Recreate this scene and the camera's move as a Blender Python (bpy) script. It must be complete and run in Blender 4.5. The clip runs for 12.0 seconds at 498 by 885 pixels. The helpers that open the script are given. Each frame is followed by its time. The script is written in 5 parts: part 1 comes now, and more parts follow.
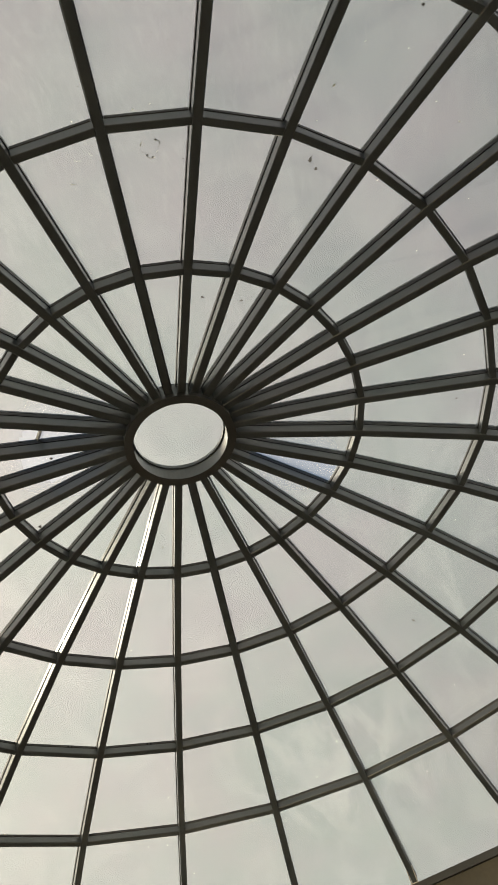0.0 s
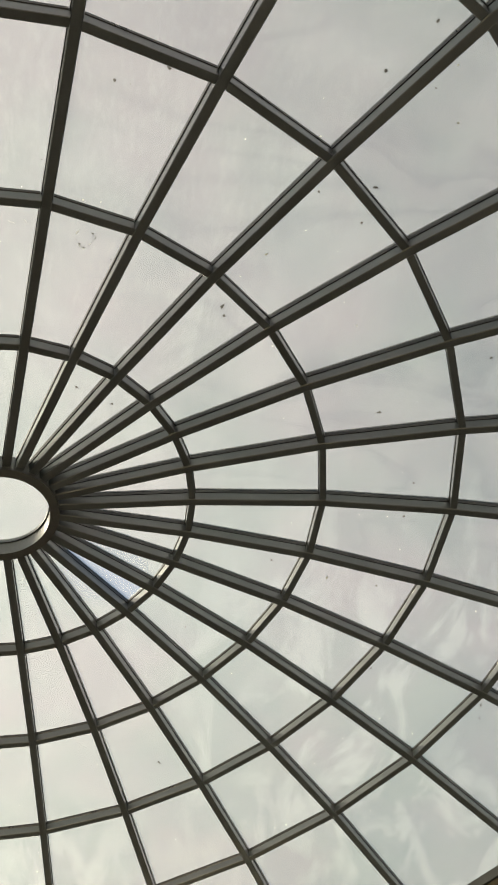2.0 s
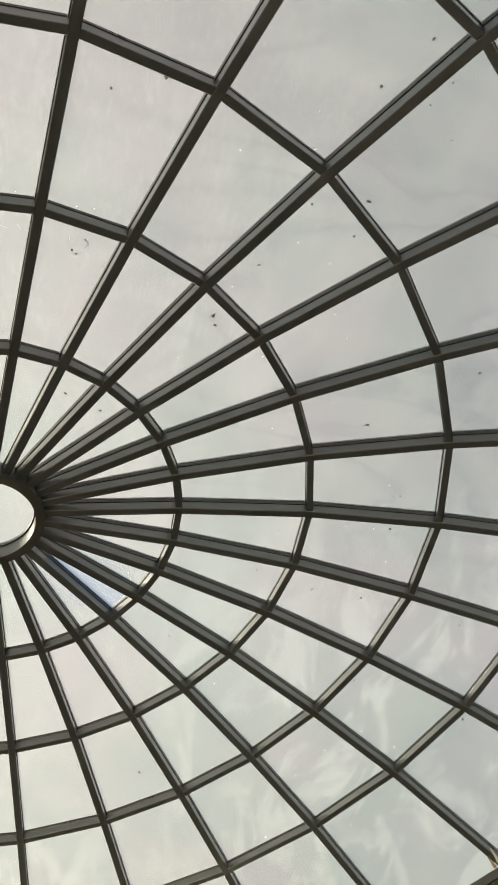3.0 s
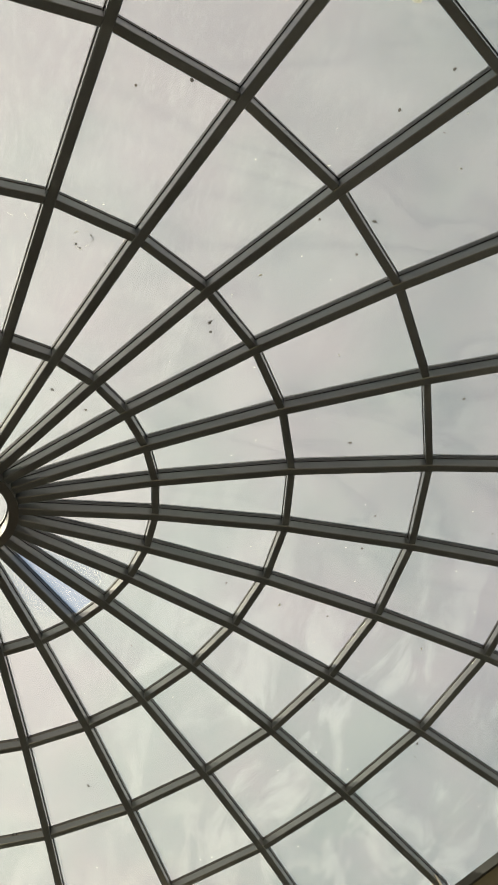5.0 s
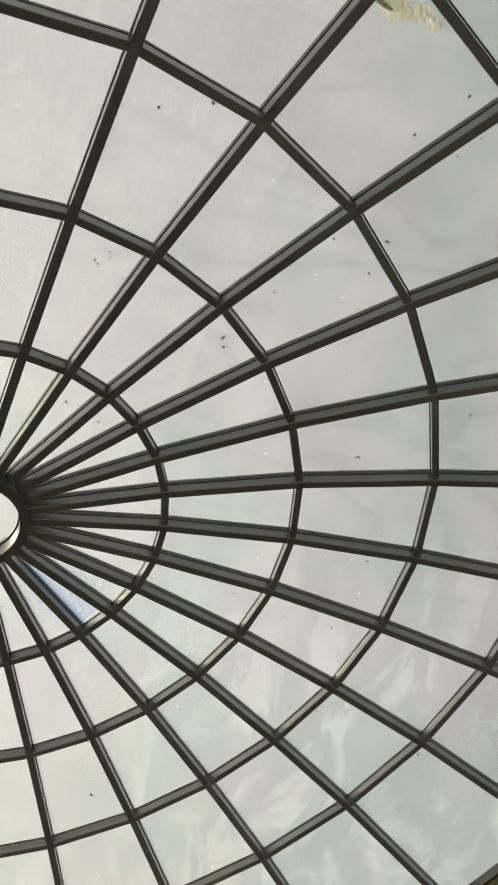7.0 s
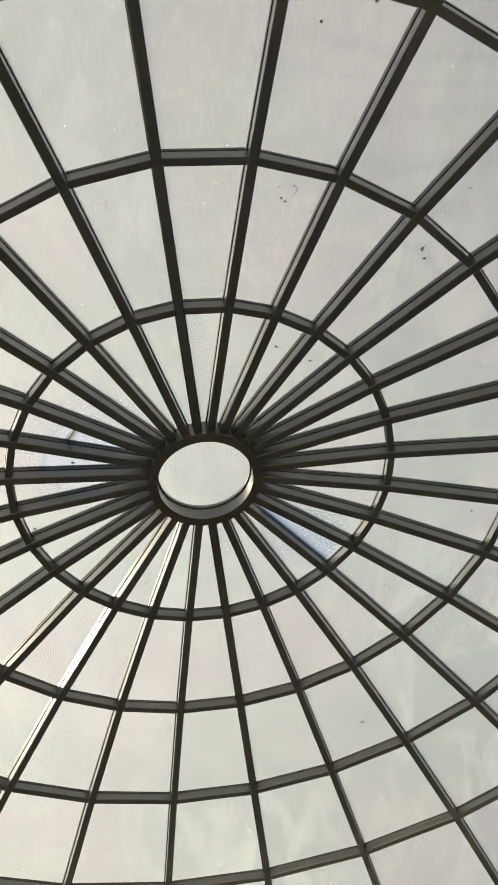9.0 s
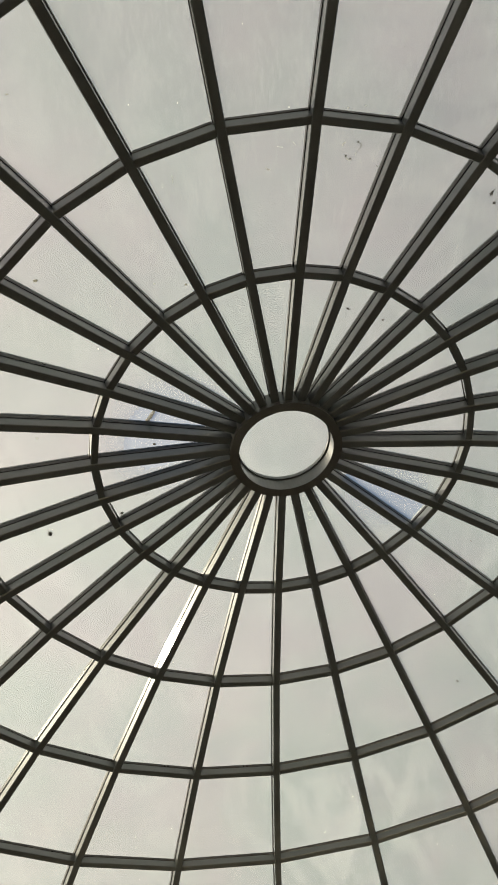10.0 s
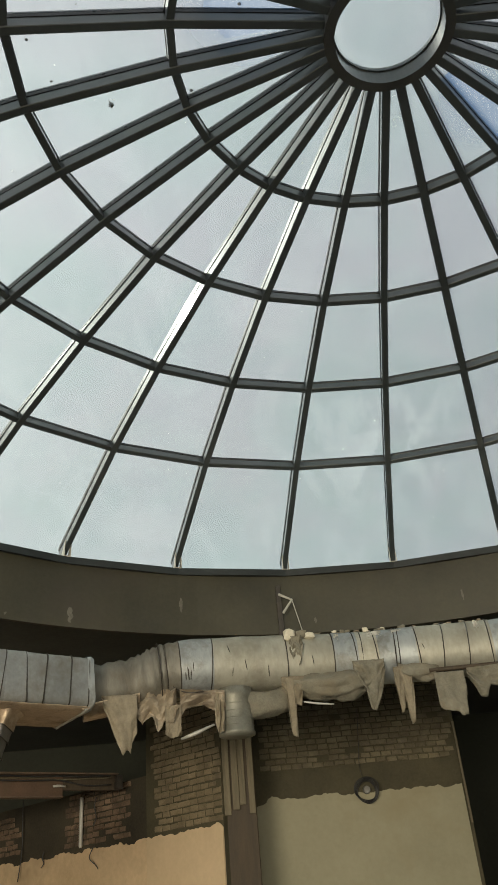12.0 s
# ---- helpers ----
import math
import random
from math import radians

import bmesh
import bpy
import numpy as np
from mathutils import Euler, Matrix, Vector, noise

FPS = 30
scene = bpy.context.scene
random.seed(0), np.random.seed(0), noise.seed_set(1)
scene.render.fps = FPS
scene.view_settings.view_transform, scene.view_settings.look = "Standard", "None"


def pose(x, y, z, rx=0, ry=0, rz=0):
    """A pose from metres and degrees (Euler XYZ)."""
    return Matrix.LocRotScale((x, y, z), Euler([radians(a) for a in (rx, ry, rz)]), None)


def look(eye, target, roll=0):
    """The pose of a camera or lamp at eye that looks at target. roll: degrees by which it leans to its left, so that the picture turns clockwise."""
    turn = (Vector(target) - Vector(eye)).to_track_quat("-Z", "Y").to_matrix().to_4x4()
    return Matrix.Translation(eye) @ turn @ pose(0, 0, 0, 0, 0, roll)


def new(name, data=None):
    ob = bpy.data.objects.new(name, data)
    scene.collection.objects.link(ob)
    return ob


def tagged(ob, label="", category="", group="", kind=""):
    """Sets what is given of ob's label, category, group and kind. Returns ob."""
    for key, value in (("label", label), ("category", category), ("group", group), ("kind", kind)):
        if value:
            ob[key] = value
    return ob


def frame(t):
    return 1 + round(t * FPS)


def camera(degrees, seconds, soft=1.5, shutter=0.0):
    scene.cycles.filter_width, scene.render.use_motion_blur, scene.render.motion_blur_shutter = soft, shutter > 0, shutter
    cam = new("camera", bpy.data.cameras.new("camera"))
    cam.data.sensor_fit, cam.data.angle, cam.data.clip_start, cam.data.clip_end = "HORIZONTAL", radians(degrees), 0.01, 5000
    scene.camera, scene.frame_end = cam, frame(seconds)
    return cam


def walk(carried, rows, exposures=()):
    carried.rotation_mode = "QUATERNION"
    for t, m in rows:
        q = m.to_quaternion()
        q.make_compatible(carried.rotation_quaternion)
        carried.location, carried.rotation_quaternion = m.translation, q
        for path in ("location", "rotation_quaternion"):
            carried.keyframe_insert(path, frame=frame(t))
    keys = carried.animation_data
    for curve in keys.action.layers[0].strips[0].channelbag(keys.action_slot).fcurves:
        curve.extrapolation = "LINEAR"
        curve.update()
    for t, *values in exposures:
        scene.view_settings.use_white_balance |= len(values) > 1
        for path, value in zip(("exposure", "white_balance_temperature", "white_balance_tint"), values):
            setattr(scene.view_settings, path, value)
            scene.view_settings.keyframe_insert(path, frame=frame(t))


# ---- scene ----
cam = camera(34.409, 12.0, soft=0.42)
PATH = [
    (0.00, pose(0.466, -3.783, -3.392, 141.944, 12.275, 14.861)),
    (0.50, pose(0.330, -3.819, -3.389, 143.107, 12.747, 4.751)),
    (0.70, pose(0.317, -3.849, -3.399, 143.747, 13.699, -2.290)),
    (1.00, pose(0.244, -3.902, -3.407, 144.434, 14.787, -9.415)),
    (1.50, pose(0.181, -3.928, -3.381, 144.973, 13.632, -10.990)),
    (2.00, pose(0.176, -3.905, -3.399, 145.194, 12.439, -9.404)),
    (2.50, pose(0.160, -3.896, -3.400, 145.483, 12.632, -9.748)),
    (3.00, pose(0.165, -3.908, -3.391, 145.486, 12.540, -10.983)),
    (3.20, pose(0.132, -3.915, -3.376, 145.452, 12.523, -11.410)),
    (4.80, pose(-0.087, -3.720, -3.378, 145.968, 13.307, -14.235)),
    (5.00, pose(-0.128, -3.743, -3.378, 146.006, 13.963, -16.641)),
    (5.50, pose(-0.228, -3.787, -3.399, 146.249, 14.630, -18.633)),
    (6.00, pose(-0.265, -3.768, -3.398, 145.952, 14.249, -17.445)),
    (6.50, pose(-0.272, -3.768, -3.383, 146.040, 14.095, -17.179)),
    (6.70, pose(-0.278, -3.770, -3.387, 146.362, 14.219, -17.582)),
    (8.30, pose(-0.344, -3.782, -3.404, 146.535, 10.515, -12.626)),
    (8.50, pose(-0.369, -3.764, -3.392, 146.071, 9.752, -9.386)),
    (9.00, pose(-0.443, -3.667, -3.378, 145.420, 8.227, -1.179)),
    (9.50, pose(-0.541, -3.571, -3.401, 145.643, 7.681, 3.704)),
    (10.00, pose(-0.716, -3.589, -3.405, 145.173, 8.578, 4.842)),
    (10.50, pose(-0.849, -3.587, -3.413, 140.855, 8.324, 5.284)),
    (10.90, pose(-0.954, -3.472, -3.458, 135.409, 6.658, 6.790)),
    (11.00, pose(-1.004, -3.419, -3.432, 133.765, 6.549, 7.361)),
    (11.20, pose(-1.090, -3.358, -3.419, 130.251, 5.580, 8.559)),
    (11.50, pose(-1.163, -3.238, -3.413, 126.058, 4.132, 9.371)),
    (11.70, pose(-1.208, -3.229, -3.432, 123.767, 3.994, 6.190)),
    (12.00, pose(-1.286, -3.124, -3.461, 120.947, 4.414, 0.187)),
]
EXPOSURES = [
    (0.0, 0.80, 7400, 11),
    (0.5, 0.90, 7400, 11),
    (1.0, 1.28, 7500, 10),
    (6.7, 1.32, 7500, 10),
    (8.5, 1.30, 7500, 10),
    (9.5, 0.92, 7400, 10),
    (10.6, 0.88, 7450, 9),
    (11.0, 0.88, 7000, 7),
    (11.3, 0.86, 6600, 5),
    (11.6, 0.75, 6400, 5),
    (12.0, 0.78, 6250, 5),
]
walk(cam, PATH, EXPOSURES)

# ---- world and light ----
SUN = Vector((-0.66, 0.37, 0.657)).normalized()
world = bpy.data.worlds.new("world")
scene.world = world
world.use_nodes = True
wn, wl = world.node_tree.nodes, world.node_tree.links
wn.clear()
w_out = wn.new("ShaderNodeOutputWorld")
w_bg = wn.new("ShaderNodeBackground")
w_sky = wn.new("ShaderNodeTexSky")
w_sky.sky_type = "NISHITA"
w_sky.sun_disc = False
w_sky.sun_elevation = math.asin(SUN.z)
w_sky.sun_rotation = math.atan2(SUN.x, SUN.y)
w_sky.dust_density = 2.6
w_sky.ozone_density = 0.4
w_bg.inputs["Strength"].default_value = 0.076
wl.new(w_sky.outputs["Color"], w_bg.inputs["Color"])
wl.new(w_bg.outputs["Background"], w_out.inputs["Surface"])

sun_data = bpy.data.lights.new("sun", "SUN")
sun_data.energy = 5.0
sun_data.angle = radians(0.6)
sun_data.color = (1.0, 0.95, 0.86)
sun_lamp = new("sun", sun_data)
sun_lamp.matrix_world = look(SUN * 30, (0, 0, 0))


# ---- materials ----
def material(name):
    m = bpy.data.materials.new(name)
    m.use_nodes = True
    n = m.node_tree.nodes
    n.clear()
    return m, n, m.node_tree.links, n.new("ShaderNodeOutputMaterial")


def noise_node(n, l, scale, detail=4.0, rough=0.55, stretch=None, place=False):
    co = n.new("ShaderNodeNewGeometry") if place else n.new("ShaderNodeTexCoord")
    t = n.new("ShaderNodeTexNoise")
    t.inputs["Scale"].default_value = scale
    t.inputs["Detail"].default_value = detail
    t.inputs["Roughness"].default_value = rough
    if stretch:
        mp = n.new("ShaderNodeMapping")
        mp.inputs["Scale"].default_value = stretch
        l.new(co.outputs["Position" if place else "Object"], mp.inputs["Vector"])
        l.new(mp.outputs["Vector"], t.inputs["Vector"])
    else:
        l.new(co.outputs["Position" if place else "Object"], t.inputs["Vector"])
    return t


def ramp(n, l, source, stops):
    r = n.new("ShaderNodeValToRGB")
    els = r.color_ramp.elements
    while len(els) < len(stops):
        els.new(0.5)
    for e, (p, c) in zip(els, stops):
        e.position = p
        e.color = (*c, 1) if len(c) == 3 else c
    l.new(source, r.inputs["Fac"])
    return r


def surface(name, dark, light, rough=(0.6, 0.8), metal=0.0, scale=3.0, fine=40.0, bump=0.3, depth=0.004, vary=0.0, stretch=None, stain=None, place=False):
    """A surface with a broad and a fine variation of colour, roughness and relief."""
    m, n, l, out = material(name)
    p = n.new("ShaderNodeBsdfPrincipled")
    broad = noise_node(n, l, scale, 5.0, 0.6, stretch, place)
    grain = noise_node(n, l, fine, 3.0, 0.6, stretch, place)
    mixv = n.new("ShaderNodeMath")
    mixv.operation = "MULTIPLY_ADD"
    l.new(grain.outputs["Fac"], mixv.inputs[0])
    mixv.inputs[1].default_value = 0.4
    l.new(broad.outputs["Fac"], mixv.inputs[2])
    col = ramp(n, l, mixv.outputs[0], [(0.42, dark), (0.95, light)])
    last = col.outputs["Color"]
    if stain:
        sn = noise_node(n, l, scale * 0.45, 6.0, 0.7, None, place)
        sr = ramp(n, l, sn.outputs["Fac"], [(0.5, (0, 0, 0)), (0.68, (1, 1, 1))])
        mx = n.new("ShaderNodeMix")
        mx.data_type = "RGBA"
        l.new(sr.outputs["Color"], mx.inputs["Factor"])
        l.new(last, mx.inputs["A"])
        mx.inputs["B"].default_value = (*stain, 1)
        last = mx.outputs["Result"]
    if vary:
        info = n.new("ShaderNodeObjectInfo")
        hsv = n.new("ShaderNodeHueSaturation")
        mr = n.new("ShaderNodeMapRange")
        mr.inputs["To Min"].default_value = 1 - vary
        mr.inputs["To Max"].default_value = 1 + vary
        l.new(info.outputs["Random"], mr.inputs["Value"])
        l.new(mr.outputs["Result"], hsv.inputs["Value"])
        l.new(last, hsv.inputs["Color"])
        last = hsv.outputs["Color"]
    l.new(last, p.inputs["Base Color"])
    rr = n.new("ShaderNodeMapRange")
    rr.inputs["To Min"].default_value, rr.inputs["To Max"].default_value = rough
    l.new(broad.outputs["Fac"], rr.inputs["Value"])
    l.new(rr.outputs["Result"], p.inputs["Roughness"])
    p.inputs["Metallic"].default_value = metal
    b = n.new("ShaderNodeBump")
    b.inputs["Strength"].default_value = bump
    b.inputs["Distance"].default_value = depth
    l.new(grain.outputs["Fac"], b.inputs["Height"])
    l.new(b.outputs["Normal"], p.inputs["Normal"])
    l.new(p.outputs["BSDF"], out.inputs["Surface"])
    return m


RIB_PAINT = surface("rib_paint", (0.031, 0.041, 0.047), (0.051, 0.064, 0.07), (0.44, 0.5), metal=0.0, scale=2.5, fine=60, bump=0.06, vary=0.12)
TRIM_PAINT = surface("trim_paint", (0.018, 0.022, 0.023), (0.034, 0.04, 0.041), (0.4, 0.55), scale=2.5, fine=60, bump=0.08)
HUB_PAINT = surface("hub_paint", (0.026, 0.028, 0.028), (0.05, 0.053, 0.052), (0.3, 0.42), scale=2.5, fine=60, bump=0.08)
# stove-enamelled steel: a clear smooth gloss over the paint
for enamel, gloss in ((RIB_PAINT, 0.1), (HUB_PAINT, 0.12)):
    shader = enamel.node_tree.nodes["Principled BSDF"]
    shader.inputs["Coat Weight"].default_value = 0.9
    shader.inputs["Coat Roughness"].default_value = gloss
    shader.inputs["Coat IOR"].default_value = 1.55
    shader.inputs["IOR"].default_value = 1.6
GASKET = surface("gasket_rubber", (0.012, 0.012, 0.012), (0.03, 0.03, 0.03), (0.24, 0.34), scale=6)
CURB_METAL = surface("curb_sheet_metal", (0.033, 0.031, 0.02), (0.067, 0.062, 0.04), (0.4, 0.6), scale=1.2, fine=25, bump=0.15, stain=(0.05, 0.043, 0.032))
FOIL = surface("duct_foil", (0.3, 0.288, 0.235), (0.52, 0.505, 0.43), (0.42, 0.58), metal=0.35, scale=3, fine=22, bump=0.35, depth=0.012, vary=0.09, place=True, stretch=(1, 1, 0.4), stain=(0.29, 0.27, 0.21))
SHEEN_FOIL = surface("sheen_foil", (0.26, 0.28, 0.285), (0.43, 0.455, 0.46), (0.38, 0.52), metal=0.4, scale=6, fine=30, bump=0.4, depth=0.01, vary=0.1, place=True, stain=(0.2, 0.19, 0.16), stretch=(1, 1, 0.3))
DULL_FOIL = surface("dull_duct_foil", (0.25, 0.255, 0.245), (0.42, 0.43, 0.42), (0.28, 0.42), metal=0.55, scale=3, fine=22, bump=0.25, depth=0.01, vary=0.09, place=True, stain=(0.22, 0.2, 0.16))
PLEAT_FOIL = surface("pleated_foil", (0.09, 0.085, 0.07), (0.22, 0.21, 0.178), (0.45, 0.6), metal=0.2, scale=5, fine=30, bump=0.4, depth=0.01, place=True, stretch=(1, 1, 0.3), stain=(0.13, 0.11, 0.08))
TAN_FOIL = surface("tan_foil", (0.2, 0.162, 0.115), (0.37, 0.31, 0.228), (0.42, 0.6), metal=0.15, scale=6, fine=30, bump=0.4, depth=0.008, stain=(0.13, 0.1, 0.07))
BRONZE = surface("brown_lining", (0.32, 0.25, 0.172), (0.56, 0.45, 0.33), (0.32, 0.48), metal=0.45, scale=5, fine=24, bump=0.6, depth=0.012, stain=(0.17, 0.12, 0.08))
PALE_FOIL = surface("pale_foil", (0.33, 0.33, 0.3), (0.58, 0.57, 0.52), (0.35, 0.5), metal=0.25, scale=9, fine=40, bump=0.4, depth=0.008)
GREY_WRAP = surface("grey_wrap", (0.1, 0.098, 0.09), (0.19, 0.185, 0.17), (0.35, 0.5), metal=0.2, scale=4, fine=22, bump=0.2, depth=0.01)
CHALK = surface("chalky_plaster", (0.5, 0.46, 0.36), (0.72, 0.67, 0.54), (0.7, 0.9), scale=9, fine=50, bump=0.4)
ZINC = surface("zinc_sheet", (0.155, 0.152, 0.125), (0.28, 0.275, 0.23), (0.42, 0.56), metal=0.35, scale=8, fine=60, bump=0.1)
STRAP = surface("strap_steel", (0.03, 0.028, 0.025), (0.07, 0.06, 0.05), (0.4, 0.6), metal=0.4, scale=12)
WOOL = surface("insulation_wrap", (0.12, 0.112, 0.084), (0.26, 0.243, 0.19), (0.7, 0.9), scale=7, fine=50, bump=0.6, depth=0.01, stain=(0.2, 0.175, 0.125))
PALE_WRAP = surface("pale_wrap", (0.15, 0.125, 0.085), (0.29, 0.25, 0.18), (0.6, 0.8), scale=8, fine=60, bump=0.4)
MORTAR = surface("sooty_mortar", (0.042, 0.037, 0.021), (0.095, 0.084, 0.05), (0.8, 0.95), scale=1.6, fine=30, bump=0.6, depth=0.01)
# dark brown for the low wall: an unmodelled recess's shade as colour
RECESS_SHADE = surface("recess_shade", (0.024, 0.021, 0.014), (0.07, 0.058, 0.038), (0.8, 0.95), scale=1.1, fine=30, bump=0.6, depth=0.01, stain=(0.02, 0.018, 0.013))
BRICK = surface("old_brick", (0.088, 0.075, 0.046), (0.2, 0.17, 0.108), (0.75, 0.92), scale=4, fine=55, bump=1.0, depth=0.01, vary=0.17, stain=(0.1, 0.082, 0.058), place=True)
PIER_BRICK = surface("pier_brick", (0.128, 0.1, 0.06), (0.262, 0.214, 0.136), (0.75, 0.92), scale=4, fine=55, bump=1.0, depth=0.01, vary=0.15, stain=(0.13, 0.105, 0.07), place=True)
RED_BRICK = surface("red_brick", (0.1, 0.069, 0.046), (0.22, 0.15, 0.1), (0.75, 0.92), scale=4, fine=55, bump=1.0, depth=0.01, vary=0.2, stain=(0.05, 0.04, 0.03), place=True)
CREAM = surface("cream_plaster", (0.285, 0.268, 0.182), (0.365, 0.342, 0.24), (0.6, 0.8), scale=0.9, fine=18, bump=0.12, stain=(0.29, 0.255, 0.16))
PEACH = surface("peach_plaster", (0.54, 0.415, 0.265), (0.7, 0.55, 0.365), (0.6, 0.8), scale=0.9, fine=18, bump=0.12, stain=(0.5, 0.37, 0.24))
OLD_PEACH = surface("dirty_peach_plaster", (0.45, 0.33, 0.2), (0.7, 0.535, 0.345), (0.6, 0.8), scale=0.8, fine=18, bump=0.12, stain=(0.34, 0.25, 0.155))
TIMBER = surface("weathered_timber", (0.085, 0.071, 0.043), (0.2, 0.17, 0.11), (0.6, 0.8), scale=3, fine=30, bump=0.4, vary=0.2, stretch=(6, 6, 0.5))
DARK_TIMBER = surface("stained_timber", (0.036, 0.026, 0.016), (0.085, 0.063, 0.04), (0.6, 0.8), scale=3, fine=30, bump=0.4, stretch=(5, 5, 0.6))
RUST_STEEL = surface("rusty_steel", (0.07, 0.05, 0.035), (0.17, 0.12, 0.085), (0.6, 0.85), metal=0.2, scale=4, fine=50, bump=0.4)
# soffit and back wall: the deep void's shade is put into their colour
CEILING_MAT = surface("shaded_soffit", (0.062, 0.064, 0.056), (0.12, 0.122, 0.108), (0.8, 0.95), scale=0.8, fine=16, bump=0.4)
BACK_WALL = surface("void_shade", (0.025, 0.027, 0.02), (0.046, 0.05, 0.037), (0.8, 0.95), scale=0.8, fine=16, bump=0.4)
CONCRETE = surface("concrete", (0.2, 0.19, 0.17), (0.36, 0.34, 0.3), (0.75, 0.92), scale=1.0, fine=20, bump=0.4, stain=(0.16, 0.15, 0.13))
FLOOR_MAT = surface("dusty_screed", (0.225, 0.214, 0.198), (0.37, 0.355, 0.33), (0.75, 0.92), scale=0.8, fine=15, bump=0.4, stain=(0.12, 0.108, 0.088))
LEAF = surface("dead_leaf", (0.02, 0.016, 0.01), (0.055, 0.042, 0.025), (0.7, 0.9), scale=30, fine=120, bump=0.3)
BARK = surface("twig_bark", (0.16, 0.115, 0.05), (0.42, 0.33, 0.17), (0.7, 0.9), scale=30, fine=120, bump=0.4)
DROPPING = surface("bird_dropping", (0.3, 0.28, 0.24), (0.6, 0.57, 0.5), (0.7, 0.9), scale=30, fine=90, bump=0.3)


def let_light_through(m, share, colour):
    n, l = m.node_tree.nodes, m.node_tree.links
    out = [k for k in n if k.type == "OUTPUT_MATERIAL"][0]
    body = [k for k in n if k.type == "BSDF_PRINCIPLED"][0]
    tl = n.new("ShaderNodeBsdfTranslucent")
    tl.inputs["Color"].default_value = (*colour, 1)
    mx = n.new("ShaderNodeMixShader")
    mx.inputs["Fac"].default_value = share
    l.new(body.outputs["BSDF"], mx.inputs[1])
    l.new(tl.outputs["BSDF"], mx.inputs[2])
    l.new(mx.outputs["Shader"], out.inputs["Surface"])


let_light_through(LEAF, 0.04, (0.2, 0.15, 0.08))
let_light_through(DROPPING, 0.6, (0.8, 0.76, 0.66))
SPLASH = surface("dried_splash", (0.09, 0.083, 0.065), (0.17, 0.16, 0.13), (0.5, 0.7), scale=18, fine=80, bump=0.2)
CABLE = surface("black_cable", (0.012, 0.012, 0.013), (0.035, 0.035, 0.035), (0.4, 0.55), scale=10)
CLEAT = surface("cleat_steel", (0.36, 0.35, 0.31), (0.56, 0.55, 0.49), (0.35, 0.5), scale=9, fine=60, bump=0.1)
WHITE_STEEL = surface("primed_steel", (0.36, 0.35, 0.31), (0.58, 0.57, 0.52), (0.4, 0.6), scale=9, fine=60, bump=0.1)
PLASTIC = surface("white_plastic", (0.36, 0.35, 0.32), (0.52, 0.51, 0.47), (0.35, 0.5), scale=9)


def glass_material():
    m, n, l, out = material("pane_glass")
    tr = n.new("ShaderNodeBsdfTransparent")
    tr.inputs["Color"].default_value = (0.93, 0.955, 0.94, 1)
    gl = n.new("ShaderNodeBsdfGlossy")
    gl.inputs["Roughness"].default_value = 0.03
    lw = n.new("ShaderNodeLayerWeight")
    lw.inputs["Blend"].default_value = 0.5
    pw = n.new("ShaderNodeMath")
    pw.operation = "POWER"
    pw.inputs[1].default_value = 5.0
    l.new(lw.outputs["Facing"], pw.inputs[0])
    sc = n.new("ShaderNodeMath")
    sc.operation = "MULTIPLY_ADD"
    sc.inputs[1].default_value, sc.inputs[2].default_value = 0.6, 0.02
    l.new(pw.outputs[0], sc.inputs[0])
    mx = n.new("ShaderNodeMixShader")
    l.new(sc.outputs[0], mx.inputs["Fac"])
    dust = n.new("ShaderNodeBsdfTranslucent")
    dust.inputs["Color"].default_value = (0.82, 0.84, 0.85, 1)
    dirty = n.new("ShaderNodeMixShader")
    amount = n.new("ShaderNodeMapRange")
    amount.inputs["To Min"].default_value, amount.inputs["To Max"].default_value = 0.04, 0.11
    l.new(noise_node(n, l, 1.6, 5.0, 0.6).outputs["Fac"], amount.inputs["Value"])
    l.new(amount.outputs["Result"], dirty.inputs["Fac"])
    l.new(tr.outputs["BSDF"], dirty.inputs[1])
    l.new(dust.outputs["BSDF"], dirty.inputs[2])
    l.new(dirty.outputs["Shader"], mx.inputs[1])
    l.new(gl.outputs["BSDF"], mx.inputs[2])
    l.new(mx.outputs["Shader"], out.inputs["Surface"])
    return m


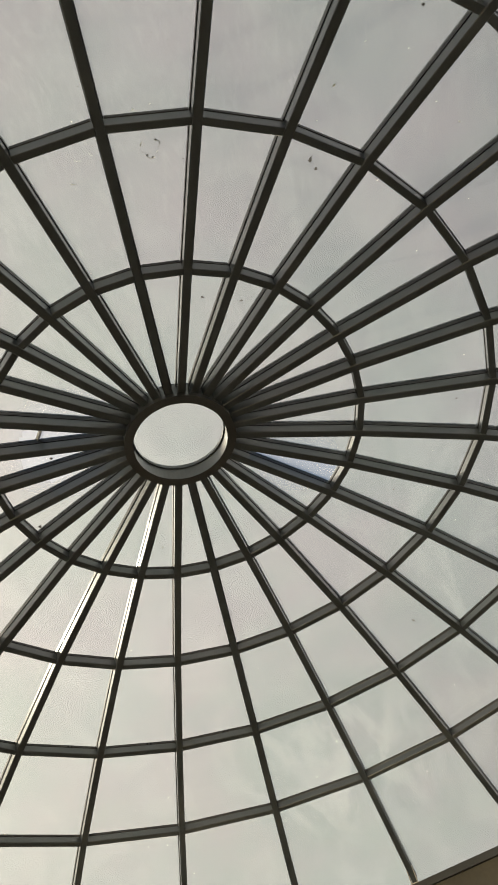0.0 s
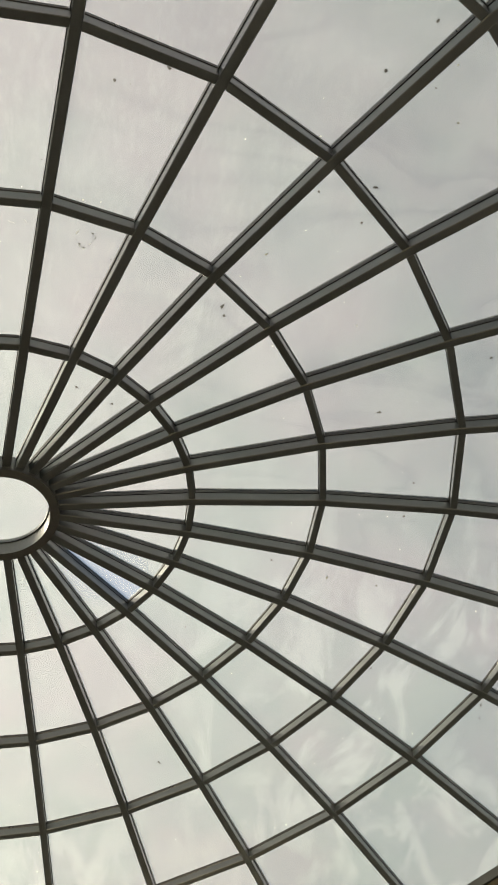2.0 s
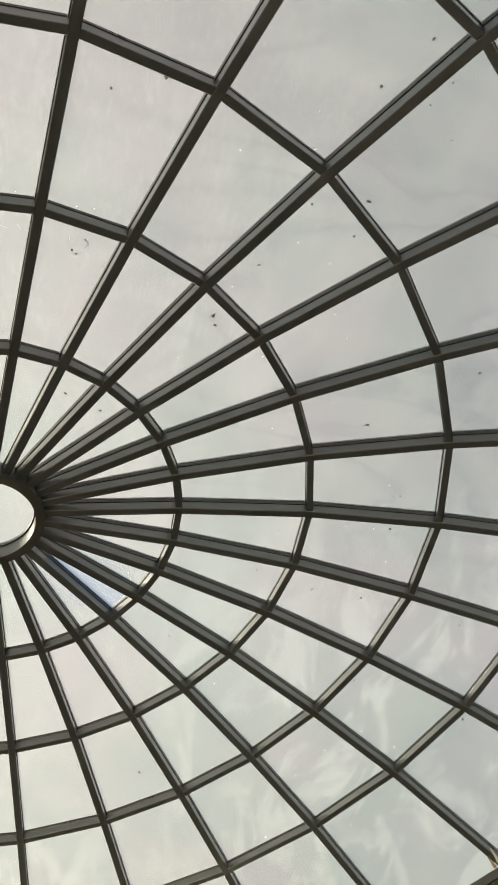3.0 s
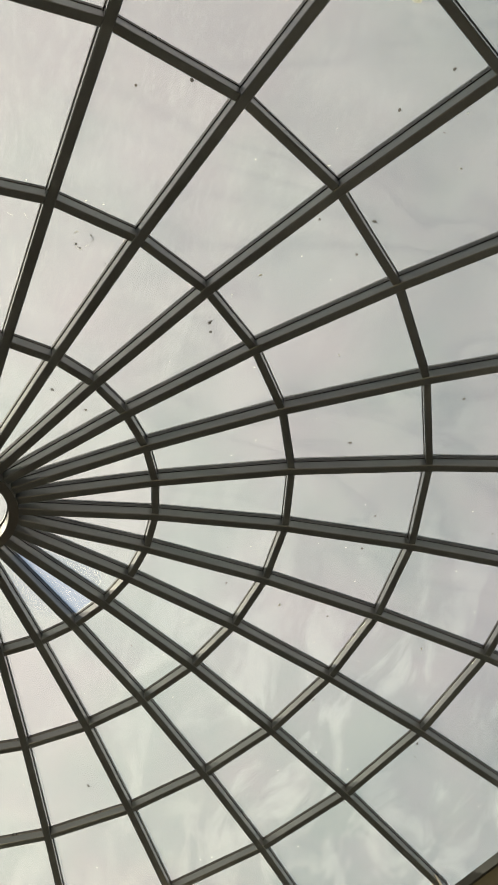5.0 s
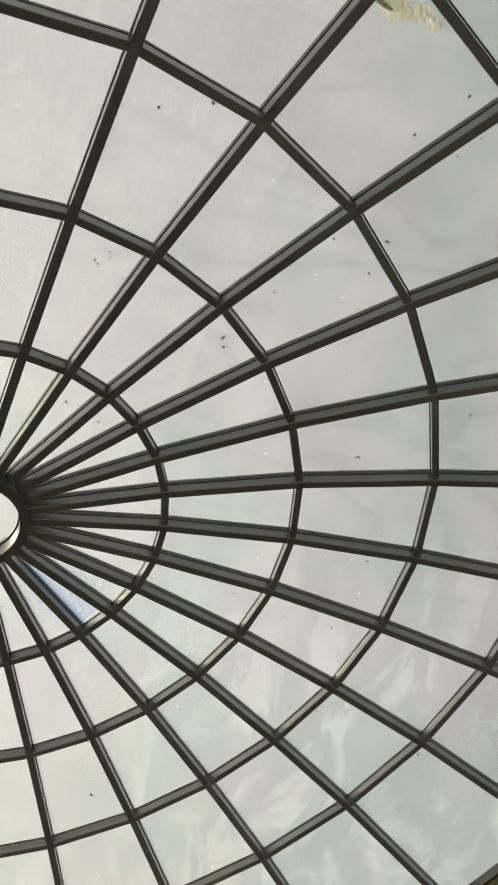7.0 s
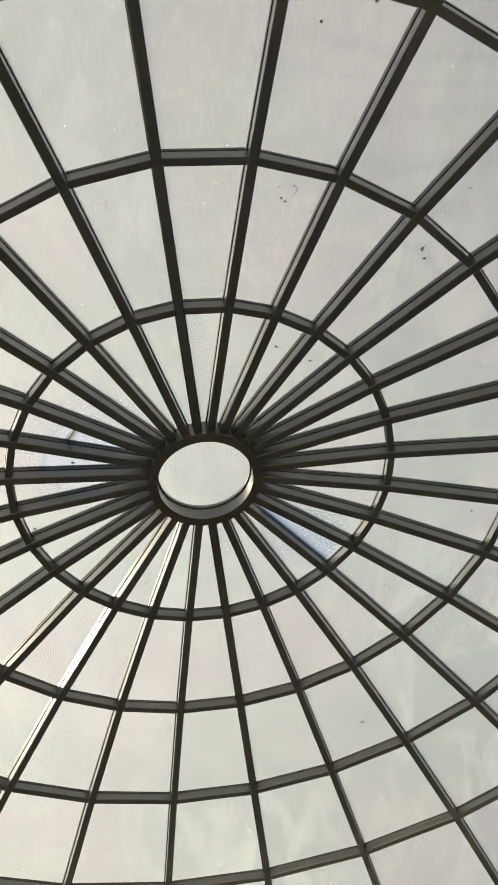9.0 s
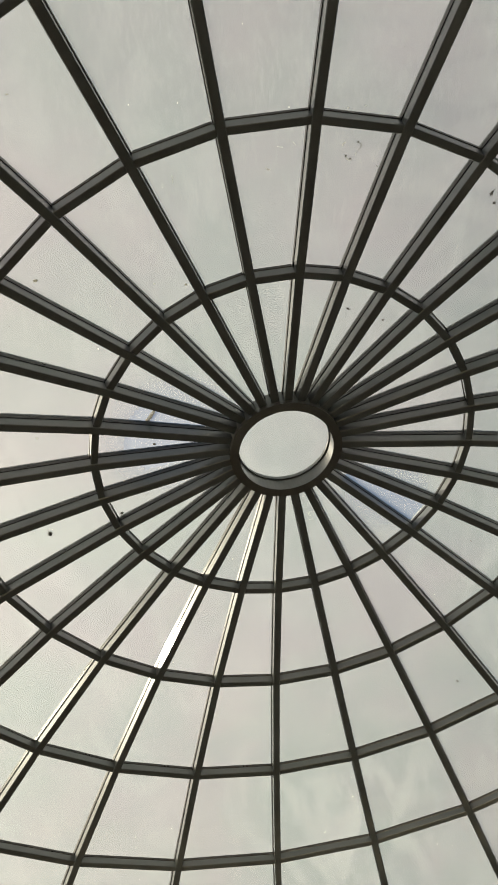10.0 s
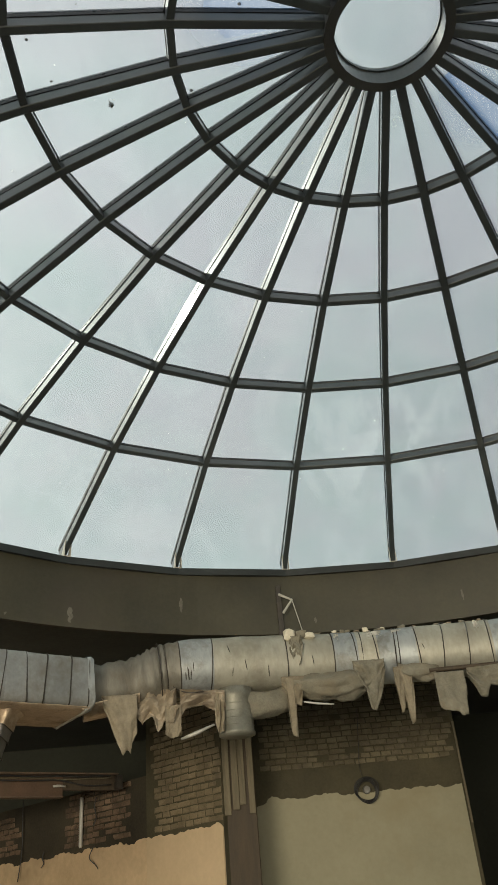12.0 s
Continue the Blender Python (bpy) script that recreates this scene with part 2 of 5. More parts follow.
def film_material():
    """Dusty milky plastic sheet: part of the light goes straight on, part is scattered."""
    m, n, l, out = material("milky_film")
    tr = n.new("ShaderNodeBsdfTransparent")
    tr.inputs["Color"].default_value = (0.935, 0.935, 0.925, 1)
    tl = n.new("ShaderNodeBsdfTranslucent")
    broad = noise_node(n, l, 0.75, 4.0, 0.55)
    tone = ramp(n, l, broad.outputs["Fac"], [(0.36, (0.26, 0.282, 0.274)), (0.5, (0.281, 0.283, 0.286)), (0.62, (0.301, 0.282, 0.294))])
    streaks = noise_node(n, l, 1.9, 7.0, 0.62, (1.0, 0.42, 1.0))
    streaks.inputs["Distortion"].default_value = 1.1
    wisp = ramp(n, l, streaks.outputs["Fac"], [(0.5, (0, 0, 0)), (0.61, (1, 1, 1))])
    # loose folds and smears are painted as paler wisps, strongest in one quarter of the dome
    geo = n.new("ShaderNodeNewGeometry")

    def patch(centre, r0, r1, most, least):
        far = n.new("ShaderNodeVectorMath")
        far.operation = "DISTANCE"
        far.inputs[1].default_value = centre
        l.new(geo.outputs["Position"], far.inputs[0])
        where = n.new("ShaderNodeMapRange")
        where.inputs["From Min"].default_value, where.inputs["From Max"].default_value = r0, r1
        where.inputs["To Min"].default_value, where.inputs["To Max"].default_value = most, least
        l.new(far.outputs["Value"], where.inputs["Value"])
        return where.outputs["Result"]

    def larger(a, b):
        most = n.new("ShaderNodeMath")
        most.operation = "MAXIMUM"
        l.new(a, most.inputs[0])
        l.new(b, most.inputs[1])
        return most.outputs[0]

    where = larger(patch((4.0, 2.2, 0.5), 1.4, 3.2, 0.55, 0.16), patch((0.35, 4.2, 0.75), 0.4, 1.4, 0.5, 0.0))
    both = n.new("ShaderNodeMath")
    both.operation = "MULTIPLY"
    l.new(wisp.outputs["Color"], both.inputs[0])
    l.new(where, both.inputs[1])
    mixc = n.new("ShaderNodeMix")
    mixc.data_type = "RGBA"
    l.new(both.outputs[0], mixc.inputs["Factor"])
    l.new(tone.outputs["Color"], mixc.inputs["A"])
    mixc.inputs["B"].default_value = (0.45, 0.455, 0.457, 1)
    # fine scratches near the south edge
    lines = ramp(n, l, noise_node(n, l, 42.0, 6.0, 0.75, (1.0, 0.14, 1.0)).outputs["Fac"], [(0.5, (0, 0, 0)), (0.62, (1, 1, 1))])
    some = n.new("ShaderNodeMath")
    some.operation = "MULTIPLY"
    l.new(lines.outputs["Color"], some.inputs[0])
    l.new(patch((0.25, -2.8, 1.2), 0.9, 3.0, 0.28, 0.05), some.inputs[1])
    scratched = n.new("ShaderNodeMix")
    scratched.data_type = "RGBA"
    l.new(some.outputs[0], scratched.inputs["Factor"])
    l.new(mixc.outputs["Result"], scratched.inputs["A"])
    scratched.inputs["B"].default_value = (0.43, 0.43, 0.425, 1)
    # the shade of soft creases, painted into the tone on the south-east side
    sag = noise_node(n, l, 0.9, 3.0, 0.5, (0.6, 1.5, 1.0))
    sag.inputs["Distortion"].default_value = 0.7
    crease_shade = ramp(n, l, sag.outputs["Fac"], [(0.44, (0, 0, 0)), (0.5, (1, 1, 1)), (0.54, (0, 0, 0)), (0.6, (0, 0, 0)), (0.64, (0.8, 0.8, 0.8)), (0.69, (0, 0, 0))])
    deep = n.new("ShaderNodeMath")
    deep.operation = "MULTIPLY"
    l.new(crease_shade.outputs["Color"], deep.inputs[0])
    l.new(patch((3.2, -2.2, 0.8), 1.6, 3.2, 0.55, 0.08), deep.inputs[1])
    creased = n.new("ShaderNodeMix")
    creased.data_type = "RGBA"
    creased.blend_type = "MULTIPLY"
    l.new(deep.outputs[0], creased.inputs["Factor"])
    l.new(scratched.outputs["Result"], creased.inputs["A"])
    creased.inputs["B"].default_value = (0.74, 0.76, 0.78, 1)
    # the north side is coloured darker and yellower to offset the brighter glow there
    axes = n.new("ShaderNodeSeparateXYZ")
    l.new(geo.outputs["Position"], axes.inputs[0])
    north = n.new("ShaderNodeMapRange")
    north.inputs["From Min"].default_value, north.inputs["From Max"].default_value = 0.8, 4.2
    l.new(axes.outputs["Y"], north.inputs["Value"])
    north_tone = n.new("ShaderNodeMix")
    north_tone.data_type = "RGBA"
    north_tone.blend_type = "MULTIPLY"
    l.new(north.outputs["Result"], north_tone.inputs["Factor"])
    l.new(creased.outputs["Result"], north_tone.inputs["A"])
    north_tone.inputs["B"].default_value = (0.765, 0.777, 0.73, 1)
    l.new(north_tone.outputs["Result"], tl.inputs["Color"])
    grain = noise_node(n, l, 1.3, 4.0, 0.55)
    mr = n.new("ShaderNodeMapRange")
    mr.inputs["From Min"].default_value, mr.inputs["From Max"].default_value = 0.3, 0.7
    mr.inputs["To Min"].default_value, mr.inputs["To Max"].default_value = 0.64, 0.7
    l.new(grain.outputs["Fac"], mr.inputs["Value"])
    mx = n.new("ShaderNodeMixShader")
    # the sheet is worn thin round its two tears
    thin = n.new("ShaderNodeMath")
    thin.operation = "MULTIPLY"
    l.new(patch((-0.82, -0.2, 1.56), 0.36, 0.62, 0.45, 1.0), thin.inputs[0])
    l.new(patch((0.82, 0.67, 1.5), 0.28, 0.44, 0.6, 1.0), thin.inputs[1])
    worn = n.new("ShaderNodeMath")
    worn.operation = "MULTIPLY"
    l.new(mr.outputs["Result"], worn.inputs[0])
    l.new(thin.outputs[0], worn.inputs[1])
    l.new(worn.outputs[0], mx.inputs["Fac"])
    l.new(tr.outputs["BSDF"], mx.inputs[1])
    l.new(tl.outputs["BSDF"], mx.inputs[2])
    l.new(mx.outputs["Shader"], out.inputs["Surface"])
    return m


GLASS = glass_material()
FILM = film_material()


# ---- mesh helpers ----
def mesh_of(bm, mat, smooth=False):
    me = bpy.data.meshes.new("mesh")
    bmesh.ops.recalc_face_normals(bm, faces=bm.faces)
    bm.to_mesh(me)
    bm.free()
    me.materials.append(mat)
    if smooth:
        me.shade_smooth()
    return me


def thing(name, label, category, at=(0, 0, 0), group="", kind=""):
    ob = new(name)
    ob.empty_display_size = 0.2
    ob.location = at
    return tagged(ob, label, category, group, kind)


def part(name, data, parent, label="", m=None):
    """A mesh object under a thing; m is its pose in the thing's own axes."""
    ob = new(name, data)
    ob.parent = parent
    if m is not None:
        ob.matrix_basis = m
    if label:
        tagged(ob, label)
    return ob


def box(bm, lo, hi, bevel=0.0, m=None):
    vs = [bm.verts.new((x, y, z)) for x in (lo[0], hi[0]) for y in (lo[1], hi[1]) for z in (lo[2], hi[2])]
    quads = ((0, 1, 3, 2), (4, 6, 7, 5), (0, 4, 5, 1), (2, 3, 7, 6), (0, 2, 6, 4), (1, 5, 7, 3))
    fs = [bm.faces.new([vs[i] for i in q]) for q in quads]
    if m is not None:
        bmesh.ops.transform(bm, matrix=m, verts=vs)
    if bevel:
        es = list({e for f in fs for e in f.edges})
        bmesh.ops.bevel(bm, geom=es, offset=bevel, segments=1, affect="EDGES", profile=0.5)


def sweep(bm, points, radii, sides=12, close=True, wobble=0.0, seed=0.0, square=2.0):
    """A round bar along points, with a radius at each."""
    pts = [Vector(p) for p in points]
    rings = []
    side = None
    for i, p in enumerate(pts):
        d = (pts[min(i + 1, len(pts) - 1)] - pts[max(i - 1, 0)]).normalized()
        if side is None:
            side = d.orthogonal().normalized()
            if abs(d.z) < 0.9:
                side = d.cross(Vector((0, 0, 1))).normalized()
        side = (side - d * side.dot(d)).normalized()
        up = side.cross(d)
        ring = []
        for k in range(sides):
            a = 2 * math.pi * k / sides
            off = side * math.cos(a) + up * math.sin(a)
            r = radii[i] / (abs(math.cos(a)) ** square + abs(math.sin(a)) ** square) ** (1 / square)
            if wobble:
                r += wobble * noise.noise(p * 3.1 + off * 1.7 + Vector((seed, 0, 0))) + 0.5 * wobble * noise.noise(p * 9 + off * 4)
            ring.append(bm.verts.new(p + off * r))
        rings.append(ring)
    for a, b in zip(rings[:-1], rings[1:]):
        for k in range(sides):
            bm.faces.new((a[k], a[(k + 1) % sides], b[(k + 1) % sides], b[k]))
    if close:
        bm.faces.new(rings[0])
        bm.faces.new(rings[-1][::-1])


def smooth_line(points, steps):
    """Catmull-Rom through points."""
    pts = [Vector(p) for p in points]
    out = []
    for i in range(len(pts) - 1):
        p0, p1, p2, p3 = pts[max(i - 1, 0)], pts[i], pts[i + 1], pts[min(i + 2, len(pts) - 1)]
        for s in range(steps):
            t = s / steps
            out.append(0.5 * ((2 * p1) + (p2 - p0) * t + (2 * p0 - 5 * p1 + 4 * p2 - p3) * t * t + (3 * p1 - p0 - 3 * p2 + p3) * t ** 3))
    out.append(pts[-1])
    return out


# ---- the dome ----
N = 28
STEP = 2 * math.pi / N
RIB_W, RIB_D = 0.060, 0.115
SINK = 0.068
# radius and height of the ribs' undersides at the rings, from the oculus to the foot
NODES = [(0.40, 1.543), (1.435, 1.448), (2.436, 1.281), (3.420, 1.020), (4.393, 0.688), (5.45, 0.208), (5.72, 0.0856)]


def azimuth(j):
    return math.pi / 2 + (j - 13.5) * STEP


def seg_normal(i):
    (r0, z0), (r1, z1) = NODES[i], NODES[i + 1]
    d = math.hypot(r1 - r0, z1 - z0)
    return Vector(((z0 - z1) / d, 0, (r1 - r0) / d))


def node_normal(i):
    if i == 0:
        return seg_normal(0)
    if i >= len(NODES) - 1:
        return seg_normal(len(NODES) - 2)
    a, b = seg_normal(i - 1), seg_normal(i)
    m = (a + b).normalized()
    return m / m.dot(a)


def node_point(i, up=0.0):
    r, z = NODES[i]
    return Vector((r, 0, z)) + node_normal(i) * (up - SINK)


def rib_mesh():
    bm = bmesh.new()
    w, c = RIB_W / 2, 0.005
    prof = [(-w + c, 0.0), (w - c, 0.0), (w, c), (w, RIB_D), (-w, RIB_D), (-w, c)]
    rings = []
    for i in range(len(NODES)):
        rings.append([bm.verts.new(node_point(i, h) + Vector((0, t, 0))) for t, h in prof])
    for a, b in zip(rings[:-1], rings[1:]):
        for k in range(len(prof)):
            q = (k + 1) % len(prof)
            bm.faces.new((a[k], a[q], b[q], b[k]))
    bm.faces.new(rings[0])
    bm.faces.new(rings[-1][::-1])
    return mesh_of(bm, RIB_PAINT)


def strip_mesh(w, h0, h1, mat, first=0, last=6):
    bm = bmesh.new()
    rings = [[bm.verts.new(node_point(i, h) + Vector((0, t, 0))) for t, h in ((-w, h0), (w, h0), (w, h1), (-w, h1))] for i in range(first, last + 1)]
    for a, b in zip(rings[:-1], rings[1:]):
        for k in range(4):
            bm.faces.new((a[k], a[(k + 1) % 4], b[(k + 1) % 4], b[k]))
    bm.faces.new(rings[0])
    bm.faces.new(rings[-1][::-1])
    return mesh_of(bm, mat)


def ring_mesh(i, w=0.052, depth=0.10, lift=0.012, mat=None, gap=None):
    """One transom of ring i, centred on the azimuth 0 between two ribs."""
    r, z = NODES[i]
    n = (seg_normal(i - 1) + seg_normal(i)).normalized() if i < 5 else seg_normal(4)
    mer = Vector((n.z, 0, -n.x))
    base = Vector((r * math.cos(STEP / 2), 0, z)) - n * SINK
    half = r * math.sin(STEP / 2) - (RIB_W / 2 - 0.004 if gap is None else gap)
    bm = bmesh.new()
    c = 0.004
    prof = [(-w / 2 + c, lift), (w / 2 - c, lift), (w / 2, lift + c), (w / 2, lift + depth), (-w / 2, lift + depth), (-w / 2, lift + c)]
    ends = []
    for s in (-1, 1):
        ends.append([bm.verts.new(base + mer * a + n * h + Vector((0, s * half, 0))) for a, h in prof])
    for k in range(6):
        q = (k + 1) % 6
        bm.faces.new((ends[0][k], ends[0][q], ends[1][q], ends[1][k]))
    bm.faces.new(ends[0])
    bm.faces.new(ends[1][::-1])
    return mesh_of(bm, mat or RIB_PAINT)


PANE_UP = RIB_D + 0.002
PANE_T = 0.012


def pane_edge(i, up):
    """Ring i at the pane's level; the last panes run straight on down to the curb."""
    if i < 5:
        return node_point(i, up)
    a, b = node_point(4, up), Vector((NODES[5][0], 0, NODES[5][1])) + seg_normal(4) * (up - SINK)
    return a + (b - a) * (a.z + 0.005) / (a.z - b.z)


def pane_corner(i, s, up):
    p = pane_edge(i, up)
    return Vector((p.x * math.cos(STEP / 2), s * p.x * math.sin(STEP / 2), p.z))


def pane_mesh(i):
    """The flat pane between ring i and ring i + 1, centred on the azimuth 0."""
    bm = bmesh.new()
    lo, hi = [], []
    for up, keep in ((PANE_UP, lo), (PANE_UP + PANE_T, hi)):
        for a, s in ((i, -1), (i + 1, -1), (i + 1, 1), (i, 1)):
            v = pane_corner(a, s, up)
            along = (pane_corner(i + 1, s, up) - pane_corner(i, s, up)).normalized()
            v = v - Vector((0, s * 0.006, 0)) + along * (0.006 if a == i else -0.006)
            keep.append(bm.verts.new(v))
    bm.faces.new(lo)
    bm.faces.new(hi[::-1])
    for k in range(4):
        q = (k + 1) % 4
        bm.faces.new((lo[k], hi[k], hi[q], lo[q]))
    return mesh_of(bm, GLASS)


def foot_mesh():
    """The plate and the two triangular gussets at the foot of a rib."""
    bm = bmesh.new()
    box(bm, (5.565, -0.045, -0.012), (5.66, 0.045, -0.002), 0.002)
    for q in (-1, 1):
        y0, y1 = q * 0.031, q * 0.037
        tri = [(5.545, -0.006), (5.65, -0.006), (5.53, 0.155)]
        a = [bm.verts.new((x, y0, z)) for x, z in tri]
        b = [bm.verts.new((x, y1, z)) for x, z in tri]
        bm.faces.new(a)
        bm.faces.new(b[::-1])
        for k in range(3):
            bm.faces.new((a[k], b[k], b[(k + 1) % 3], a[(k + 1) % 3]))
    return mesh_of(bm, CLEAT)


def turn(a):
    return Matrix.Rotation(a, 4, "Z")


dome = thing("glass_dome", "shallow glass dome of dark painted steel ribs and rings", "dome")
rib_data = rib_mesh()
gasket_data = strip_mesh(RIB_W / 2 + 0.005, RIB_D - 0.030, RIB_D + 0.001, GASKET)
cap_data = strip_mesh(RIB_W / 2, RIB_D + PANE_T + 0.004, RIB_D + PANE_T + 0.016, RIB_PAINT)
foot_data = foot_mesh()
ring_data = {i: ring_mesh(i) for i in range(1, 5)}
ring_gasket = {i: ring_mesh(i, 0.061, 0.027, 0.088, GASKET, RIB_W / 2 + 0.005) for i in range(1, 5)}
pane_data = {i: pane_mesh(i) for i in range(5)}
for j in range(N):
    rib = part("rib", rib_data, dome, "", turn(azimuth(j)))
    part("gasket", gasket_data, rib)
    part("cap_strip", cap_data, rib)
    part("foot_plate", foot_data, rib, "pale steel foot cleat")
    for i in range(1, 5):
        bar = part("ring_bar", ring_data[i], dome, "", turn(azimuth(j + 0.5)))
        part("gasket", ring_gasket[i], bar)
    for i in range(5):
        part("pane", pane_data[i], dome, "", turn(azimuth(j + 0.5)))


def tube_mesh(r0, r1, z0, z1, mat, sides=64):
    bm = bmesh.new()
    prof = [(r0, z0), (r1, z0), (r1, z1), (r0, z1)]
    rings = [[bm.verts.new((r * math.cos(a), r * math.sin(a), z)) for r, z in prof] for a in (2 * math.pi * k / sides for k in range(sides))]
    for k in range(sides):
        a, b = rings[k], rings[(k + 1) % sides]
        for q in range(4):
            bm.faces.new((a[q], a[(q + 1) % 4], b[(q + 1) % 4], b[q]))
    return mesh_of(bm, mat)


drum = part("oculus_ring", tube_mesh(0.362, 0.43, 1.432, 1.60, HUB_PAINT), dome, "round hub ring that the ribs meet")
part("flange", tube_mesh(0.352, 0.365, 1.555, 1.572, RIB_PAINT), drum)
bm = bmesh.new()
bmesh.ops.create_cone(bm, cap_ends=True, segments=64, radius1=0.361, radius2=0.361, depth=0.012, matrix=Matrix.Translation((0, 0, 1.58)))
part("oculus_pane", mesh_of(bm, GLASS), dome)


# ---- the milky sheet over the dome ----
def top_height(r):
    """Height of the panes' upper side along a rib."""
    pts = [pane_edge(i, PANE_UP + PANE_T) for i in range(6)]
    if r <= pts[0].x:
        return pts[0].z + 0.02
    for a, b in zip(pts[:-1], pts[1:]):
        if r <= b.x:
            return a.z + (b.z - a.z) * (r - a.x) / (b.x - a.x)
    return pts[-1].z


def facet(j, r):
    """How much nearer to the axis the flat of a pane lies than its ribs."""
    f = (j % 1.0 - 0.5) * STEP
    return math.cos(STEP / 2) / math.cos(f)


def torn(j, r):
    """Where the sheet has been torn away near the oculus."""
    edge = 0.05 * noise.noise(Vector((j * 1.7, r * 4, 3)))
    if 20.15 < j < 23.0:
        outer = 1.13 + 0.10 * math.cos((j - 21.6) * 1.4) + edge
        inner = 0.50 + 0.18 * abs(j - 21.8) + edge
        return inner < r < outer
    if 9.12 < j < 9.97:
        return 0.7 + edge < r < 1.48
    return False


def sheet_mesh():
    rs = [0.002] + [0.09 * k for k in range(1, 5)] + [0.40 + 0.022 * k for k in range(1, 48)] + [1.44 + 0.104 * k for k in range(46)]
    sub = 24
    bm = bmesh.new()
    grid = []
    for r in rs:
        row = []
        for k in range(N * sub):
            j = k / sub
            a = azimuth(j)
            z = top_height(r) + 0.045 + 0.012 * noise.noise(Vector((r * math.cos(a) * 2.2, r * math.sin(a) * 2.2, 1.0)))
            rr = r * facet(j, r)
            row.append(bm.verts.new((rr * math.cos(a), rr * math.sin(a), z)))
        grid.append(row)
    cols = N * sub
    for i in range(len(rs) - 1):
        rm = (rs[i] + rs[i + 1]) / 2
        for k in range(cols):
            if not torn((k + 0.5) / sub, rm):
                q = (k + 1) % cols
                bm.faces.new((grid[i][k], grid[i + 1][k], grid[i + 1][q], grid[i][q]))
    loose = [v for v in bm.verts if not v.link_faces]
    bmesh.ops.delete(bm, geom=loose, context="VERTS")
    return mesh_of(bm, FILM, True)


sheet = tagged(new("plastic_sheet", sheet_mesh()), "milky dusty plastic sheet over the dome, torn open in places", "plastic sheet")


# ---- curb, roof slab and the room's shell ----
FLOOR_Z = -4.95


def curb_mesh(r0, r1, z0, z1, mat, sub=1):
    bm = bmesh.new()
    prof = [(r0, z0), (r1, z0), (r1, z1), (r0, z1)]
    rings = [[bm.verts.new((r * math.cos(azimuth(j)), r * math.sin(azimuth(j)), z)) for r, z in prof] for j in (q / sub for q in range(N * sub))]
    for k in range(N * sub):
        a, b = rings[k], rings[(k + 1) % (N * sub)]
        for q in range(4):
            bm.faces.new((a[q], a[(q + 1) % 4], b[(q + 1) % 4], b[q]))
    return mesh_of(bm, mat)


tagged(new("curb", curb_mesh(5.60, 5.64, -0.755, -0.012, CURB_METAL, 6)), "brown sheet-metal ring curb below the dome", "curb", kind="structure")
tagged(new("roof_upstand", curb_mesh(5.66, 6.24, -0.32, -0.012, CEILING_MAT)), "roof upstand behind the curb, darkened for its shade", "curb", kind="structure")
tagged(new("curb_trim", curb_mesh(5.572, 5.612, -0.085, -0.010, TRIM_PAINT)), "dark steel sill rail round the dome's foot", "trim", kind="structure")


def slab_mesh(z0, z1, r, half, mat):
    bm = bmesh.new()
    rows = []
    for k in range(N * 2):
        a = azimuth(k / 2)
        c, s = math.cos(a), math.sin(a)
        f = half / max(abs(c), abs(s))
        rows.append([bm.verts.new(p) for p in ((c * r, s * r, z0), (c * f, s * f, z0), (c * f, s * f, z1), (c * r, s * r, z1))])
    for k in range(len(rows)):
        a, b = rows[k], rows[(k + 1) % len(rows)]
        for q in range(4):
            bm.faces.new((a[q], a[(q + 1) % 4], b[(q + 1) % 4], b[q]))
    return mesh_of(bm, mat)


HALF = 13.0
tagged(new("ceiling", slab_mesh(-0.30, -0.05, 6.243, HALF, CEILING_MAT)), "concrete roof slab round the dome, darkened for its shade", "ceiling", kind="structure")


def block(name, lo, hi, mat, label, category, kind="structure"):
    bm = bmesh.new()
    box(bm, lo, hi)
    return tagged(new(name, mesh_of(bm, mat)), label, category, kind=kind)


block("floor", (-HALF, -HALF, FLOOR_Z - 0.2), (HALF, HALF, FLOOR_Z), FLOOR_MAT, "dark dusty screed floor of the gutted hall", "floor")


def open_wall(name, y0, y1, holes, sill, head, mat, label):
    """A wall along x with openings through it."""
    bm = bmesh.new()
    box(bm, (-HALF, y0, FLOOR_Z), (HALF, y1, sill))
    box(bm, (-HALF, y0, head), (HALF, y1, -0.06))
    x = -HALF
    for a, b in holes:
        box(bm, (x, y0, sill), (a, y1, head))
        x = b
    box(bm, (x, y0, sill), (HALF, y1, head))
    return tagged(new(name, mesh_of(bm, mat)), label, "wall", kind="structure")


# unseen wall behind the camera; its openings are assumed, to let fill light in
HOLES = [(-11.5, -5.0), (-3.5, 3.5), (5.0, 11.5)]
open_wall("wall_south", -HALF - 0.3, -HALF, HOLES, FLOOR_Z + 0.4, FLOOR_Z + 3.9, CONCRETE, "unseen concrete wall with assumed wide openings")
# added fill lamps, each power set to brighten the walls under the dome
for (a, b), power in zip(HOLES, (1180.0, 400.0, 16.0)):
    lamp = bpy.data.lights.new("south_fill", "AREA")
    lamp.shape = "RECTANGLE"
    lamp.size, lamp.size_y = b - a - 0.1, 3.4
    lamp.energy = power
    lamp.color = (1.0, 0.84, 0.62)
    new("south_fill", lamp).matrix_world = look(((a + b) / 2, -HALF - 0.15, FLOOR_Z + 2.15), ((a + b) / 2, 0, FLOOR_Z + 2.15))
# never in view; added to bounce sunlight up through the openings
tagged(new("ground", slab_mesh(FLOOR_Z - 0.6, FLOOR_Z - 0.3, HALF, 1500.0, CONCRETE)), "unseen paved ground added outside the hall", "ground", kind="structure")
